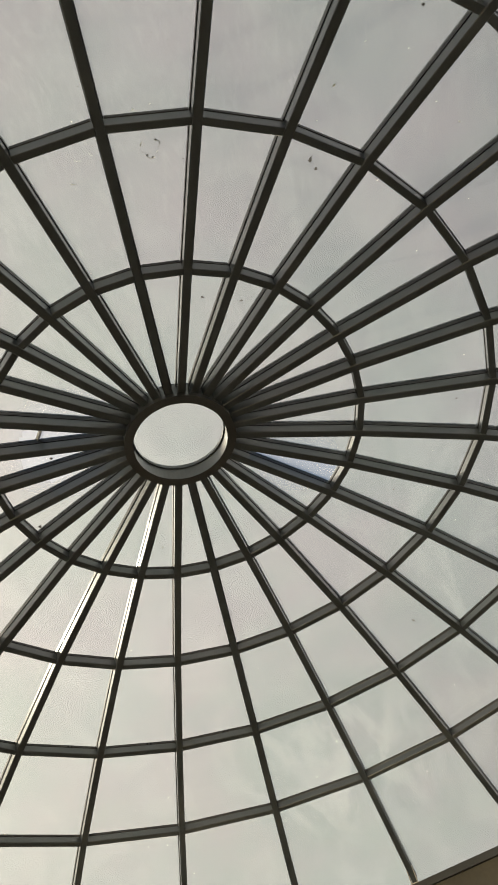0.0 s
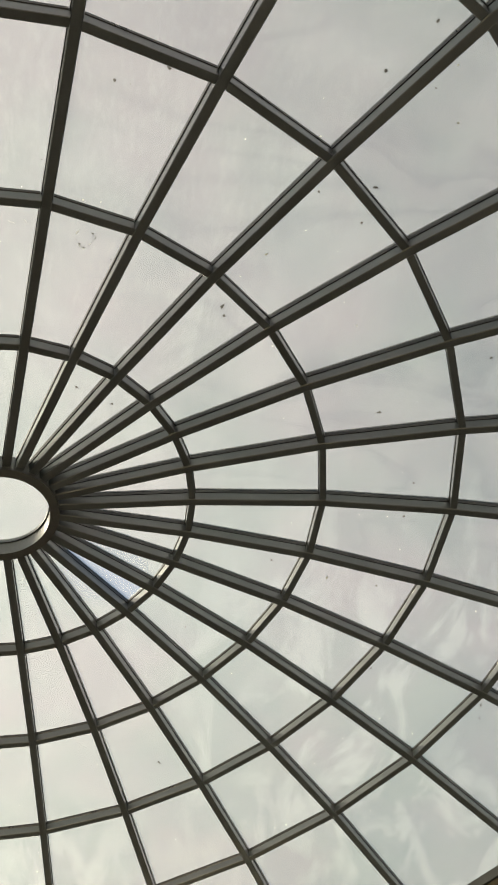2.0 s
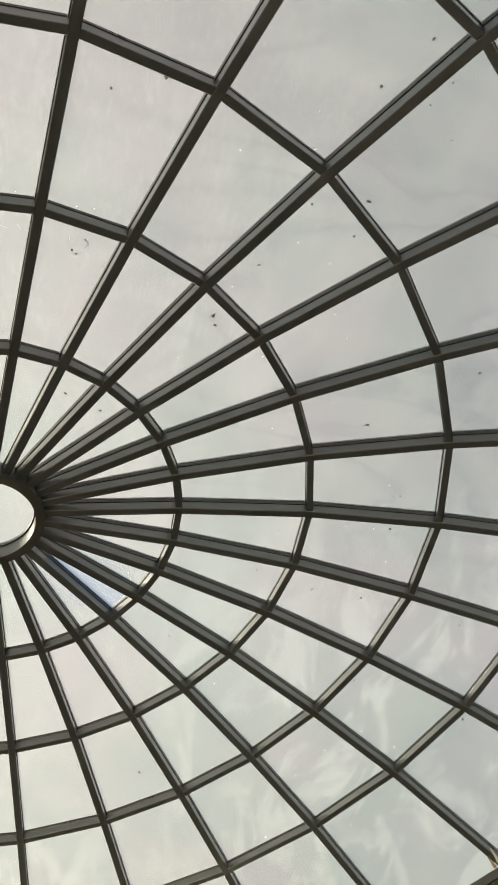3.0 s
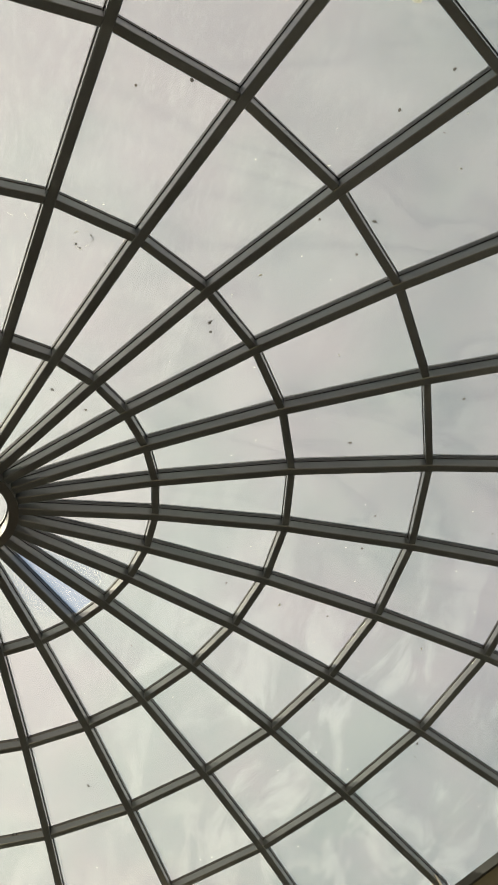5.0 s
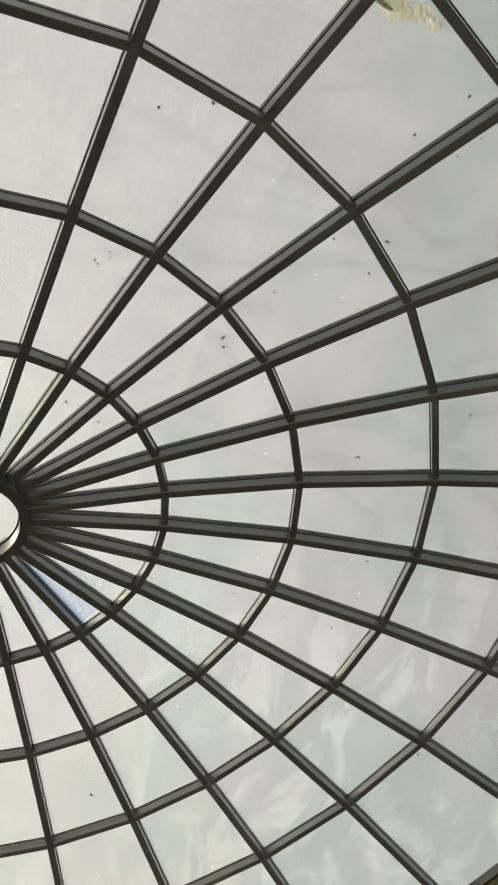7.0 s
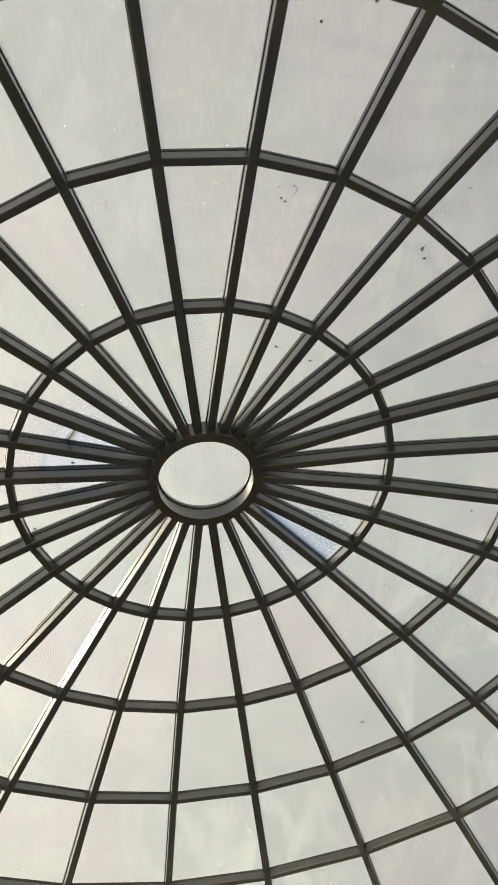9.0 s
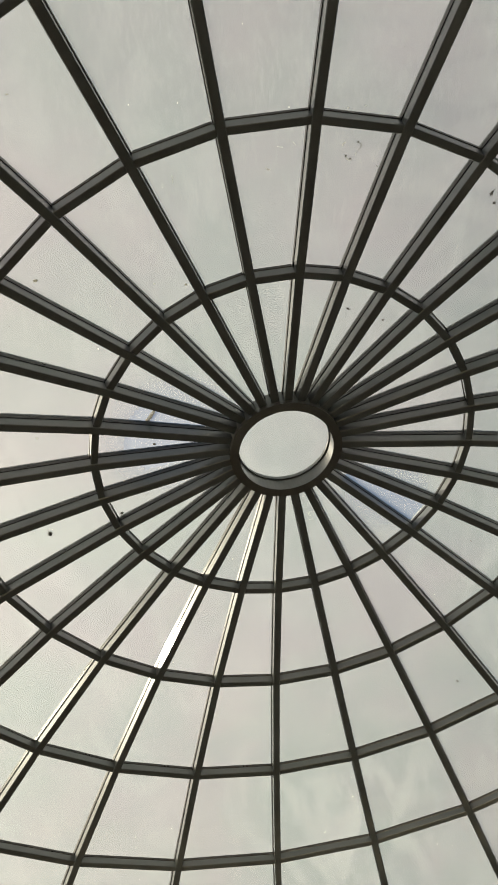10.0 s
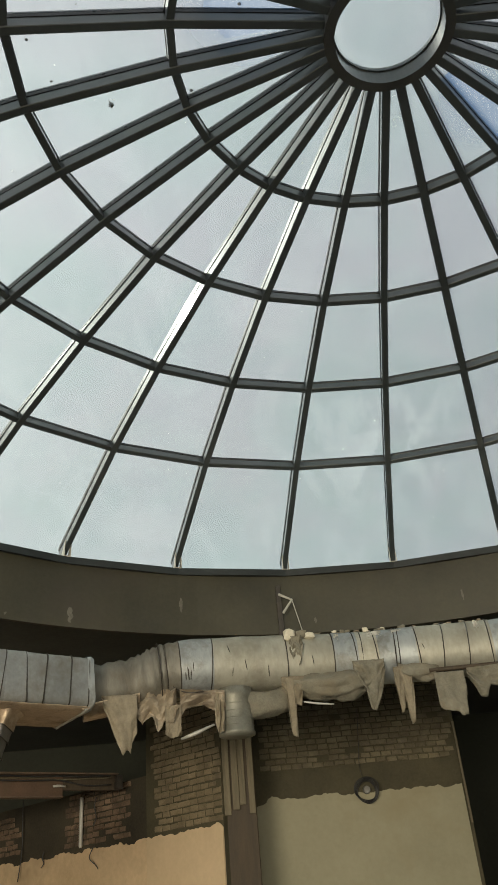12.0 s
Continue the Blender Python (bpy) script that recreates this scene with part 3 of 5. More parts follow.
block("wall_west", (-HALF - 0.3, -HALF, FLOOR_Z), (-HALF, HALF, -0.06), CONCRETE, "plain concrete wall", "wall")
block("wall_east", (HALF, -HALF, FLOOR_Z), (HALF + 0.3, HALF, -0.06), CONCRETE, "plain concrete wall", "wall")
# coloured dark so the gap above the walls reads as unlit depth
block("wall_back", (-HALF, HALF, FLOOR_Z), (HALF, HALF + 0.3, -0.06), BACK_WALL, "back wall of the hall, coloured dark for the deep void", "wall")


# ---- walls under the dome ----
def frame_of(origin, along):
    """Axes of a wall: x along it, y out of its face towards the hall, z up."""
    u = Vector((along[0], along[1], 0)).normalized()
    out = Vector((u.y, -u.x, 0))
    return Matrix(((u.x, out.x, 0, origin[0]), (u.y, out.y, 0, origin[1]), (0, 0, 1, 0), (0, 0, 0, 1)))


def wall_core(name, m, length, z0, z1, thick, mat, label):
    bm = bmesh.new()
    box(bm, (0, -thick, z0), (length, 0, z1))
    ob = tagged(new(name, mesh_of(bm, mat)), label, "wall", kind="structure")
    ob.matrix_basis = m
    return ob


def plaster(parent, x0, x1, z0, edge, mat, label, seed, corner=0.0):
    """Plaster coat 22 mm proud of the wall, broken off along its upper edge."""
    bm = bmesh.new()
    cols = int((x1 - x0) / 0.025)
    front, back = [], []
    for k in range(cols + 1):
        x = x0 + (x1 - x0) * k / cols
        z = edge + 0.045 * noise.noise(Vector((x * 3.0, seed, 0))) + 0.025 * noise.noise(Vector((x * 14.0, seed, 5)))
        chip = noise.noise(Vector((x * 5.5, seed, 11)))
        z += 0.018 * max(0.0, min(1.0, (chip - 0.12) * 9)) - 0.02 * max(0.0, min(1.0, (-chip - 0.3) * 9)) + 0.012 * noise.noise(Vector((x * 40.0, seed, 2)))
        z -= corner * max(0.0, min(1.0, (x0 + 0.16 - x) / 0.05))
        zs = [z0 + (z - z0) * f for f in (0, 0.5, 0.85, 0.97, 1)]
        ys = [0.022, 0.022, 0.022, 0.022, 0.014]
        front.append([bm.verts.new((x, y, h)) for y, h in zip(ys, zs)])
        back.append((bm.verts.new((x, 0.001, z0)), bm.verts.new((x, 0.001, z))))
    for k in range(cols):
        for q in range(4):
            bm.faces.new((front[k][q], front[k + 1][q], front[k + 1][q + 1], front[k][q + 1]))
        bm.faces.new((front[k][4], front[k + 1][4], back[k + 1][1], back[k][1]))
    for k, flip in ((0, 1), (cols, -1)):
        bm.faces.new(([*front[k], back[k][1], back[k][0]])[::flip])
    return part("plaster", mesh_of(bm, mat), parent, label)


def brick_mesh(length, mat, seed):
    bm = bmesh.new()
    h, d, c = 0.031, 0.012, 0.008
    rnd = random.Random(seed)

    def jit():
        return rnd.uniform(-0.007, 0.007)

    outer = [bm.verts.new((x + jit(), 0.0, z + jit())) for x, z in ((0, -h), (length, -h), (length, h), (0, h))]
    inner = [bm.verts.new((x + jit(), d + jit(), z + jit())) for x, z in ((c, -h + c), (length - c, -h + c), (length - c, h - c), (c, h - c))]
    bm.faces.new(inner)
    for k in range(4):
        q = (k + 1) % 4
        bm.faces.new((outer[k], outer[q], inner[q], inner[k]))
    return mesh_of(bm, mat)


def brickwork(parent, x0, x1, z0, z1, mat, seed, course=0.074, gone=0.015, headers=0.7, rake=0.0):
    """Courses of stretchers and headers, each brick an object on shared meshes."""
    rnd = random.Random(seed)
    kinds = {w: [brick_mesh(w, mat, seed + s) for s in range(9)] for w in (0.21, 0.125)}
    z, row = z0, 0
    while z + 0.04 < z1:
        x = x0 + (0.0, -0.065, -0.13)[row % 3]
        while x < x1:
            w = 0.125 if row % 3 == 1 or rnd.random() < headers else 0.21
            if x >= x0 - 0.01 + rake * (z1 - z) and x + w < x1 + 0.02 and rnd.random() > gone:
                part("brick", rnd.choice(kinds[w]), parent, "", pose(x, rnd.uniform(-0.006, 0.003), z + 0.037 + rnd.uniform(-0.003, 0.003), 0, rnd.uniform(-1, 1), 0))
            x += w + 0.011
        z += course
        row += 1


M_NORTH = frame_of((-1.15, 7.8), (1, 0))
wall_north = wall_core("wall_north", M_NORTH, 2.67, FLOOR_Z, -0.302, 0.35, MORTAR, "sooty brick wall, cream plaster broken off at the top")
plaster(wall_north, 0.02, 2.62, FLOOR_Z + 0.001, -2.15, CREAM, "cream plaster with a broken upper edge", 1.0, 0.07)

ALONG = Vector((0.739, -0.674, 0))
NEAR_END = Vector((-1.53, 6.97, 0))
M_PIER = frame_of(NEAR_END - ALONG * 1.32, ALONG)
M_LOW = frame_of(NEAR_END - ALONG * 5.922, ALONG) @ Matrix.Translation((0, -0.06, 0))
wall_pier = wall_core("wall_pier", M_PIER, 1.32, FLOOR_Z, -0.302, 0.4, MORTAR, "sooty brick pier with peach plaster below")
# a flat core; its dark colour stands for the shaded recess between the bricks
wall_northwest = wall_core("wall_northwest", M_LOW, 4.6, FLOOR_Z, -1.72, 0.35, RECESS_SHADE, "brick wall with peach plaster below, darkened as a recess")
plaster(wall_pier, 0.02, 1.32, FLOOR_Z + 0.001, -2.46, PEACH, "peach plaster with a broken upper edge", 4.0)
plaster(wall_northwest, 0.1, 4.6, FLOOR_Z + 0.001, -2.46, OLD_PEACH, "peach plaster with a broken upper edge", 7.0)

# rusty steel lintel beam in front of the low wall
REDDISH = surface("red_primer", (0.06, 0.036, 0.022), (0.135, 0.082, 0.054), (0.6, 0.85), scale=3, fine=40, bump=0.5, stain=(0.09, 0.065, 0.04))
BEAM_END, BEAM_ALONG, BEAM_Z = (-2.9, 8.04), (0.863, 0.505), -1.65
lintel = thing("lintel_beam", "rusty red-brown steel lintel beam with cables in front of the low wall", "beam")
lintel.matrix_basis = frame_of(BEAM_END, BEAM_ALONG) @ Matrix.Translation((0, 0, BEAM_Z))
bm = bmesh.new()
box(bm, (-3.6, -0.10, -0.022), (0.0, 0.05, 0.0), 0.003)
part("top_flange", mesh_of(bm, RUST_STEEL), lintel, "pale worn upper flange")
bm = bmesh.new()
box(bm, (-3.6, -0.09, -0.27), (-0.72, 0.0, -0.0225), 0.003)
part("web", mesh_of(bm, REDDISH), lintel, "red-brown web")
bm = bmesh.new()
box(bm, (-0.715, -0.09, -0.20), (-0.03, -0.012, -0.0225), 0.003)
part("splice_plate", mesh_of(bm, DARK_TIMBER), lintel, "dark brown end plate")
bm = bmesh.new()
box(bm, (-3.6, -0.10, -0.29), (-0.72, 0.03, -0.271), 0.003)
part("bottom_flange", mesh_of(bm, RUST_STEEL), lintel)
for k, (z, thick) in enumerate(((-0.045, 0.012), (-0.075, 0.008), (-0.10, 0.010))):
    bm = bmesh.new()
    pts = [(-3.5 + 3.4 * q / 10, 0.03 + 0.006 * k, z + 0.028 * noise.noise(Vector((q * 0.55, k * 3.1, 1))) - (0.05 * (k == 2) if q > 8 else 0)) for q in range(11)]
    sweep(bm, smooth_line(pts, 4), [thick] * 41, 7)
    part("conduit", mesh_of(bm, (CABLE, TIMBER, CABLE)[k], True), lintel, ("dark cable along the beam", "pale conduit along the beam", "dark cable along the beam")[k])
bm = bmesh.new()
sweep(bm, [(-0.86, 0.05, -0.165), (-0.80, 0.05, -0.16), (-0.70, 0.05, -0.163)], [0.014, 0.016, 0.013], 8)
part("tube_end", mesh_of(bm, PLASTIC, True), lintel, "white tube end")
bm = bmesh.new()
box(bm, (-0.03, -0.06, -0.2), (0.05, 0.07, -0.03), 0.004)
part("end_bracket", mesh_of(bm, STRAP), lintel, "dark end bracket")

# timber-clad post between the walls
post = thing("timber_post", "weathered timber-clad post between the brick walls", "post", (-1.3, 7.2, FLOOR_Z))
bm = bmesh.new()
box(bm, (-0.22, -0.18, 0.0), (0.16, 0.2, 4.64), 0.01)
part("core", mesh_of(bm, DARK_TIMBER), post)
for k in range(4):
    bm = bmesh.new()
    x = -0.21 + k * 0.092
    box(bm, (x + (0.0, 0.008, -0.004, 0.012)[k], -0.212 - 0.01 * (k % 2), 2.58 + 0.05 * ((k * 7) % 3)), (x + (0.078, 0.086, 0.07, 0.084)[k], -0.181, 4.2), 0.004)
    part("board", mesh_of(bm, TIMBER), post)


# ---- air ducts ----
RIGHT = [(3.005, 4.302, -1.2), (2.259, 4.741, -1.2), (1.444, 5.047, -1.2), (0.724, 5.135, -1.192), (0.04, 5.188, -1.192), (-0.793, 5.118, -1.192), (-1.468, 4.995, -1.205), (-1.977, 4.916, -1.24), (-2.257, 4.872, -1.336), (-2.768, 4.761, -1.433)]
LEFT = [(-2.844, 4.709, -1.433), (-3.073, 4.556, -1.433), (-3.573, 4.223, -1.433), (-4.187, 3.767, -1.433), (-4.801, 3.206, -1.433), (-5.327, 2.504, -1.433)]


def section(line, i, hw, hh, square, sides, a0=0.0, a1=360.0):
    """Points of a rounded cross-section across a line, hw and hh its half width and height."""
    d = line[min(i + 1, len(line) - 1)] - line[max(i - 1, 0)]
    d = Vector((d.x, d.y, d.z * 0.4)).normalized()
    side = d.cross(Vector((0, 0, 1))).normalized()
    up = side.cross(d)
    out = []
    for k in range(sides):
        a = radians(a0 + (a1 - a0) * k / sides)
        c, q = math.cos(a), math.sin(a)
        out.append(line[i] + side * (hw * math.copysign(abs(c) ** (2 / square), c)) + up * (hh * math.copysign(abs(q) ** (2 / square), q)))
    return out


def duct_run(name, label, points, size, straps, seed, square=2.0, jacket=FOIL, dent=0.006):
    """A duct in jacket sections held by straps; size gives the half width and height along the line."""
    line = smooth_line(points, 10)
    ob = thing(name, label, "air duct", tuple(line[0]))
    base = line[0].copy()
    rnd = random.Random(seed + 1)
    cuts = sorted({0, len(line) - 1, *(int(round(k)) for k in straps if 1 < k < len(line) - 2)})
    sides = 48
    for a, b in zip(cuts[:-1], cuts[1:]):
        bm = bmesh.new()
        swell = rnd.uniform(-0.003, 0.004)
        rings = []
        for i in range(a, b + 1):
            hw, hh = size(i, line[i])
            ring = []
            for p in section(line, i, hw + swell, hh + swell, square, sides):
                off = (p - line[i]).normalized()
                ring.append(bm.verts.new(p - base + off * dent * (1.6 * noise.noise(p * 2.6 + Vector((seed, 0, 0))) + 0.8 * noise.noise(p * 8.0))))
            rings.append(ring)
        for u, v in zip(rings[:-1], rings[1:]):
            for k in range(sides):
                bm.faces.new((u[k], u[(k + 1) % sides], v[(k + 1) % sides], v[k]))
        bmesh.ops.recalc_face_normals(bm, faces=bm.faces)
        skin = SHEEN_FOIL if jacket is FOIL and b - a <= 3 and rnd.random() < 0.55 else jacket
        if jacket is FOIL and 55 <= a < 67:
            skin = SHEEN_FOIL
        # the gathered pleats at the inner end take a darker foil colour
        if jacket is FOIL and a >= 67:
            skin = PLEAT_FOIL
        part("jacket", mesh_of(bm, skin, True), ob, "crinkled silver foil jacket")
    rnd = random.Random(seed)
    for s in straps:
        i = min(int(s), len(line) - 2)
        shift = line[i].lerp(line[i + 1], s - int(s)) - line[i]
        lean = (line[i + 1] - line[i]).normalized() * rnd.uniform(-0.02, 0.02)
        hw, hh = size(i, line[i])
        loop = [p + shift + lean * ((p.z - line[i].z) / hh) - base for p in section(line, i, hw + 0.003, hh + 0.003, square, 48)]
        bm = bmesh.new()
        sweep(bm, loop + loop[:1], [0.006] * 49, 6, False)
        part("strap", mesh_of(bm, STRAP), ob)
    return ob


def round_size(i, p):
    """The round run narrows and lies in gathered pleats towards its inner end."""
    f = min(1.0, max(0.0, (-1.863 - p.x) / 0.526))
    pleat = 0.016 * (1 if i % 2 else -1) * (0.6 + 0.4 * math.sin(i * 1.7)) if f > 0 else 0.0
    r = 0.268 - 0.035 * f + pleat
    return r, r


duct_a = duct_run("air_duct", "large round duct in crinkled silver foil, jacket torn below", RIGHT, round_size,
                  [4, 9, 14, 18, 21.4, 24.6, 28.3, 31.8, 34.7, 35.3, 38.3, 40.4, 41.3, 44.1, 49.9, 61.2, 67.0, 70.2, 71.9], 3, 2.3)
duct_b = duct_run("air_duct", "wide flat duct in dull silver foil with a brown underside", LEFT, lambda i, p: (0.421, 0.239),
                  [1.4, 8.1, 13.1, 16.0, 19.3, 22.7, 25.3, 26.4, 27.8, 28.5, 30.4, 34.0, 38.0, 43.0], 9, 9.0, DULL_FOIL, 0.004)


def lining(parent, points, hw, hh, mat, label, square=9.0, a0=218, a1=322):
    """Foil lining over the underside of a duct."""
    line = smooth_line(points, 10)
    bm = bmesh.new()
    grid = []
    for k in range(len(line)):
        row = []
        for o in (0.0, 0.005):
            for q, p in enumerate(section(line, k, hw + 0.001 + o, hh + 0.001 + o, square, 24, a0, a1)):
                wob = 0.006 * noise.noise(Vector((k * 0.9, q * 0.35, 7))) + 0.004 * noise.noise(Vector((k * 2.3, q * 0.2, 3)))
                row.append(bm.verts.new(p - Vector((0, 0, 0.004 + abs(wob))) - parent.location))
        grid.append(row)
    for a, b in zip(grid[:-1], grid[1:]):
        for q in range(23):
            bm.faces.new((a[q], a[q + 1], b[q + 1], b[q]))
            bm.faces.new((a[24 + q], b[24 + q], b[25 + q], a[25 + q]))
        for q, v in ((0, 24), (23, 47)):
            bm.faces.new((a[q], a[v], b[v], b[q]))
    return part("lining", mesh_of(bm, mat, True), parent, label)


lining(duct_b, LEFT, 0.421, 0.239, BRONZE, "brown foil lining below")
lining(duct_a, RIGHT[8:], 0.25, 0.25, BRONZE, "brown foil lining below", 2.3, 214, 318)


def underside_fold(i, lean, mat, thick, label):
    """A gathered fold of foil that runs aslant over the underside of the flat duct."""
    line = smooth_line(LEFT, 10)
    pts = []
    for k in range(13):
        f = k / 12
        at = i + lean * f
        i0 = min(int(at), len(line) - 2)
        shift = line[i0].lerp(line[i0 + 1], at - int(at)) - line[i0]
        a = radians(311 - 82 * f)
        c, q = math.cos(a), math.sin(a)
        d = (line[i0 + 1] - line[i0]).normalized()
        side = d.cross(Vector((0, 0, 1))).normalized()
        p = line[i0] + shift + side * (0.42 * math.copysign(abs(c) ** (2 / 9), c)) + Vector((0, 0, 0.246 * math.copysign(abs(q) ** (2 / 9), q)))
        pts.append(p - duct_b.location)
    bm = bmesh.new()
    sweep(bm, pts, [thick * (0.7 + 0.5 * noise.noise(Vector((k * 0.6, i, 2)))) for k in range(13)], 8, True, thick * 0.5, i)
    part("fold", mesh_of(bm, mat, True), duct_b, label)


# pale foil folds carry a painted glint, the STRAP one a painted shadow
for i, lean, mat, thick in ((0.6, 1.0, PALE_FOIL, 0.02), (1.6, 1.6, BRONZE, 0.016), (27.4, 1.6, PALE_FOIL, 0.018), (28.4, 1.8, BRONZE, 0.02), (26.4, 1.6, STRAP, 0.02), (30.6, 1.4, PALE_FOIL, 0.016)):
    underside_fold(i, lean, mat, thick, {PALE_FOIL: "folded foil seam coloured pale for its glint", BRONZE: "brown folded foil seam", STRAP: "gathered seam coloured dark for its shadow"}[mat])
for i, lean in ((8.1, 2.2), (13.1, 2.2), (16.0, 2.0), (19.3, 2.0), (22.7, 1.8)):
    underside_fold(i, lean, STRAP, 0.006, "dark strap end")

# folded foil collars round the flat duct
line = smooth_line(LEFT, 10)
for i in (0, 27, 31):
    d = (line[i + 1] - line[i]).normalized()
    rings = []
    bm = bmesh.new()
    for k, lift in enumerate((0.002, 0.009, 0.006, 0.012, 0.005, 0.010, 0.002)):
        loop = section(line, i, 0.421 + lift, 0.239 + lift, 9.0, 60)
        rings.append([bm.verts.new(p + d * (0.011 * (k - 3) + 0.03 * noise.noise(p * 3.5)) + (p - line[i]) * 0.03 * noise.noise(p * 11 + Vector((k * 0.7, 0, 0))) - duct_b.location) for p in loop])
    for u, v in zip(rings[:-1], rings[1:]):
        for k in range(60):
            bm.faces.new((u[k], u[(k + 1) % 60], v[(k + 1) % 60], v[k]))
    bmesh.ops.recalc_face_normals(bm, faces=bm.faces)
    part("collar", mesh_of(bm, SHEEN_FOIL, True), duct_b, "folded foil collar")


def facets(x, y, seed):
    """Heights of a creased sheet: random corners with flat triangles between them."""
    i, j = math.floor(x), math.floor(y)
    fx, fy = x - i, y - j

    def corner(a, b):
        return 1.6 * noise.noise(Vector((a * 7.31 + 0.37, b * 5.17 + 0.61, seed * 1.3 + 0.2)))

    if fx + fy < 1:
        return corner(i, j) * (1 - fx - fy) + corner(i + 1, j) * fx + corner(i, j + 1) * fy
    return corner(i + 1, j + 1) * (fx + fy - 1) + corner(i, j + 1) * (1 - fx) + corner(i + 1, j) * (1 - fy)


def crumpled(parent, top, wide, drop, mat, seed, label, outline, thick=0.006, crumple=0.05, flat=False):
    """A hanging torn sheet: top is its upper left corner, wide its upper edge, drop its length, outline how far down it reaches from left to right."""
    bm = bmesh.new()
    nu, nv = (34, 24) if flat else (26, 16)
    w = Vector(wide)
    fwd = w.cross(Vector((0, 0, 1))).normalized()
    us = [p[0] for p in outline]
    ds = [p[1] for p in outline]
    layers = []
    for back in (0, 1):
        g = []
        for i in range(nu + 1):
            u = i / nu
            cut = drop * (float(np.interp(u, us, ds)) + 0.03 * noise.noise(Vector((u * 14, seed, 4))))
            col = []
            for k in range(nv + 1):
                v = k / nv
                q = Vector(top) + w * u - Vector((0, 0, cut * v))
                t = Vector((u * 3 + seed, v * 3, seed * 0.7))
                if flat:
                    q += fwd * (crumple * (facets(u * 5 + 0.9 * v, v * 3.2 - 0.5 * u, seed) + 0.35 * facets(u * 9 - v, v * 7, seed + 5) + 0.5 * noise.noise(t)) + back * thick)
                else:
                    q += fwd * (crumple * noise.noise(t) * (0.3 + v) * 1.6 + 0.5 * crumple * noise.noise(t * 3.1) + 0.2 * crumple * noise.noise(t * 8) + back * thick)
                q += w.normalized() * (0.4 * crumple * noise.noise(t * 2 + Vector((9, 0, 0))) * v)
                col.append(bm.verts.new(q - parent.location))
            g.append(col)
        layers.append(g)
    a, b = layers
    for i in range(nu):
        for k in range(nv):
            bm.faces.new((a[i][k], a[i + 1][k], a[i + 1][k + 1], a[i][k + 1]))
            bm.faces.new((b[i][k], b[i][k + 1], b[i + 1][k + 1], b[i + 1][k]))
        for k in (0, nv):
            bm.faces.new((a[i][k], b[i][k], b[i + 1][k], a[i + 1][k]))
    for k in range(nv):
        for i in (0, nu):
            bm.faces.new((a[i][k], a[i][k + 1], b[i][k + 1], b[i][k]))
    return part("torn_flap", mesh_of(bm, mat, not flat), parent, label)


crumpled(duct_a, (-2.556, 4.591, -1.512), (0.333, 0.053, 0.000), 0.544, PALE_WRAP, 2, "tan jacket flap hanging down",
         [(0, 0.08), (0.55, 0.93), (0.62, 1.0), (0.7, 0.9), (0.82, 0.97), (0.86, 0.8), (1, 0.65)], crumple=0.025)
crumpled(duct_a, (-0.837, 4.907, -1.389), (0.228, 0.009, 0.000), 0.579, PALE_WRAP, 11, "narrow hanging jacket strip",
         [(0, 0.2), (0.2, 0.3), (0.28, 0.98), (0.5, 1.0), (0.56, 0.45), (0.8, 0.5), (1, 0.1)], crumple=0.03)
crumpled(duct_a, (-0.109, 4.907, -1.284), (0.316, 0.000, 0.000), 0.491, WOOL, 13, "torn jacket flap",
         [(0, 0.3), (0.3, 0.6), (0.4, 0.97), (0.6, 1.0), (0.75, 0.7), (1, 0.25)])
crumpled(duct_a, (0.286, 4.916, -1.372), (0.175, 0.000, 0.000), 0.561, PALE_WRAP, 17, "narrow hanging jacket strip",
         [(0, 0.3), (0.15, 0.8), (0.3, 0.75), (0.45, 0.5), (0.62, 1.0), (0.8, 0.95), (1, 0.3)], crumple=0.03)
crumpled(duct_a, (0.672, 4.872, -1.475), (0.292, -0.018, 0.000), 0.43, WOOL, 19, "square torn jacket flap",
         [(0, 0.8), (0.3, 0.86), (0.62, 0.9), (0.68, 1.0), (0.9, 0.95), (0.93, 0.6), (1, 0.55)], crumple=0.02)
crumpled(duct_a, (0.988, 4.828, -1.462), (0.482, -0.132, 0.000), 0.30, WOOL, 23, "torn jacket flap",
         [(0, 0.3), (0.18, 0.95), (0.3, 1.0), (0.42, 0.6), (0.6, 0.75), (0.8, 0.4), (1, 0.7)])

crumpled(duct_a, (-0.72, 4.86, -1.0), (0.13, 0.0, 0), 0.30, WOOL, 61, "matted brown insulation hanging over the duct",
         [(0, 0.5), (0.2, 0.8), (0.45, 0.6), (0.6, 1.0), (0.75, 0.95), (1, 0.4)], crumple=0.05)
crumpled(duct_a, (-1.90, 4.83, -1.30), (0.30, 0.03, 0.05), 0.05, PALE_FOIL, 63, "bright bent foil strip",
         [(0, 0.9), (0.5, 0.6), (1, 1.0)], crumple=0.02)
crumpled(duct_a, (-1.66, 4.92, -1.10), (0.22, 0.02, 0), 0.30, WOOL, 66, "torn jacket scrap beside the stub",
         [(0, 0.45), (0.3, 0.35), (0.6, 0.4), (0.8, 0.5), (0.85, 1.0), (1, 0.95)], crumple=0.04)

for x, y, z, wx, drop, seed in ((-1.78, 4.86, -1.22, 0.12, 0.16, 85), (-2.02, 4.84, -1.34, 0.10, 0.2, 87), (-1.56, 4.86, -1.17, 0.08, 0.12, 89)):
    crumpled(duct_a, (x, y, z), (wx, 0.02, 0.02), drop, PALE_FOIL if seed < 86 else PALE_WRAP, seed, "crumpled foil scrap",
             [(0, 0.4), (0.25, 0.9), (0.5, 0.55), (0.8, 1.0), (1, 0.3)], crumple=0.06)

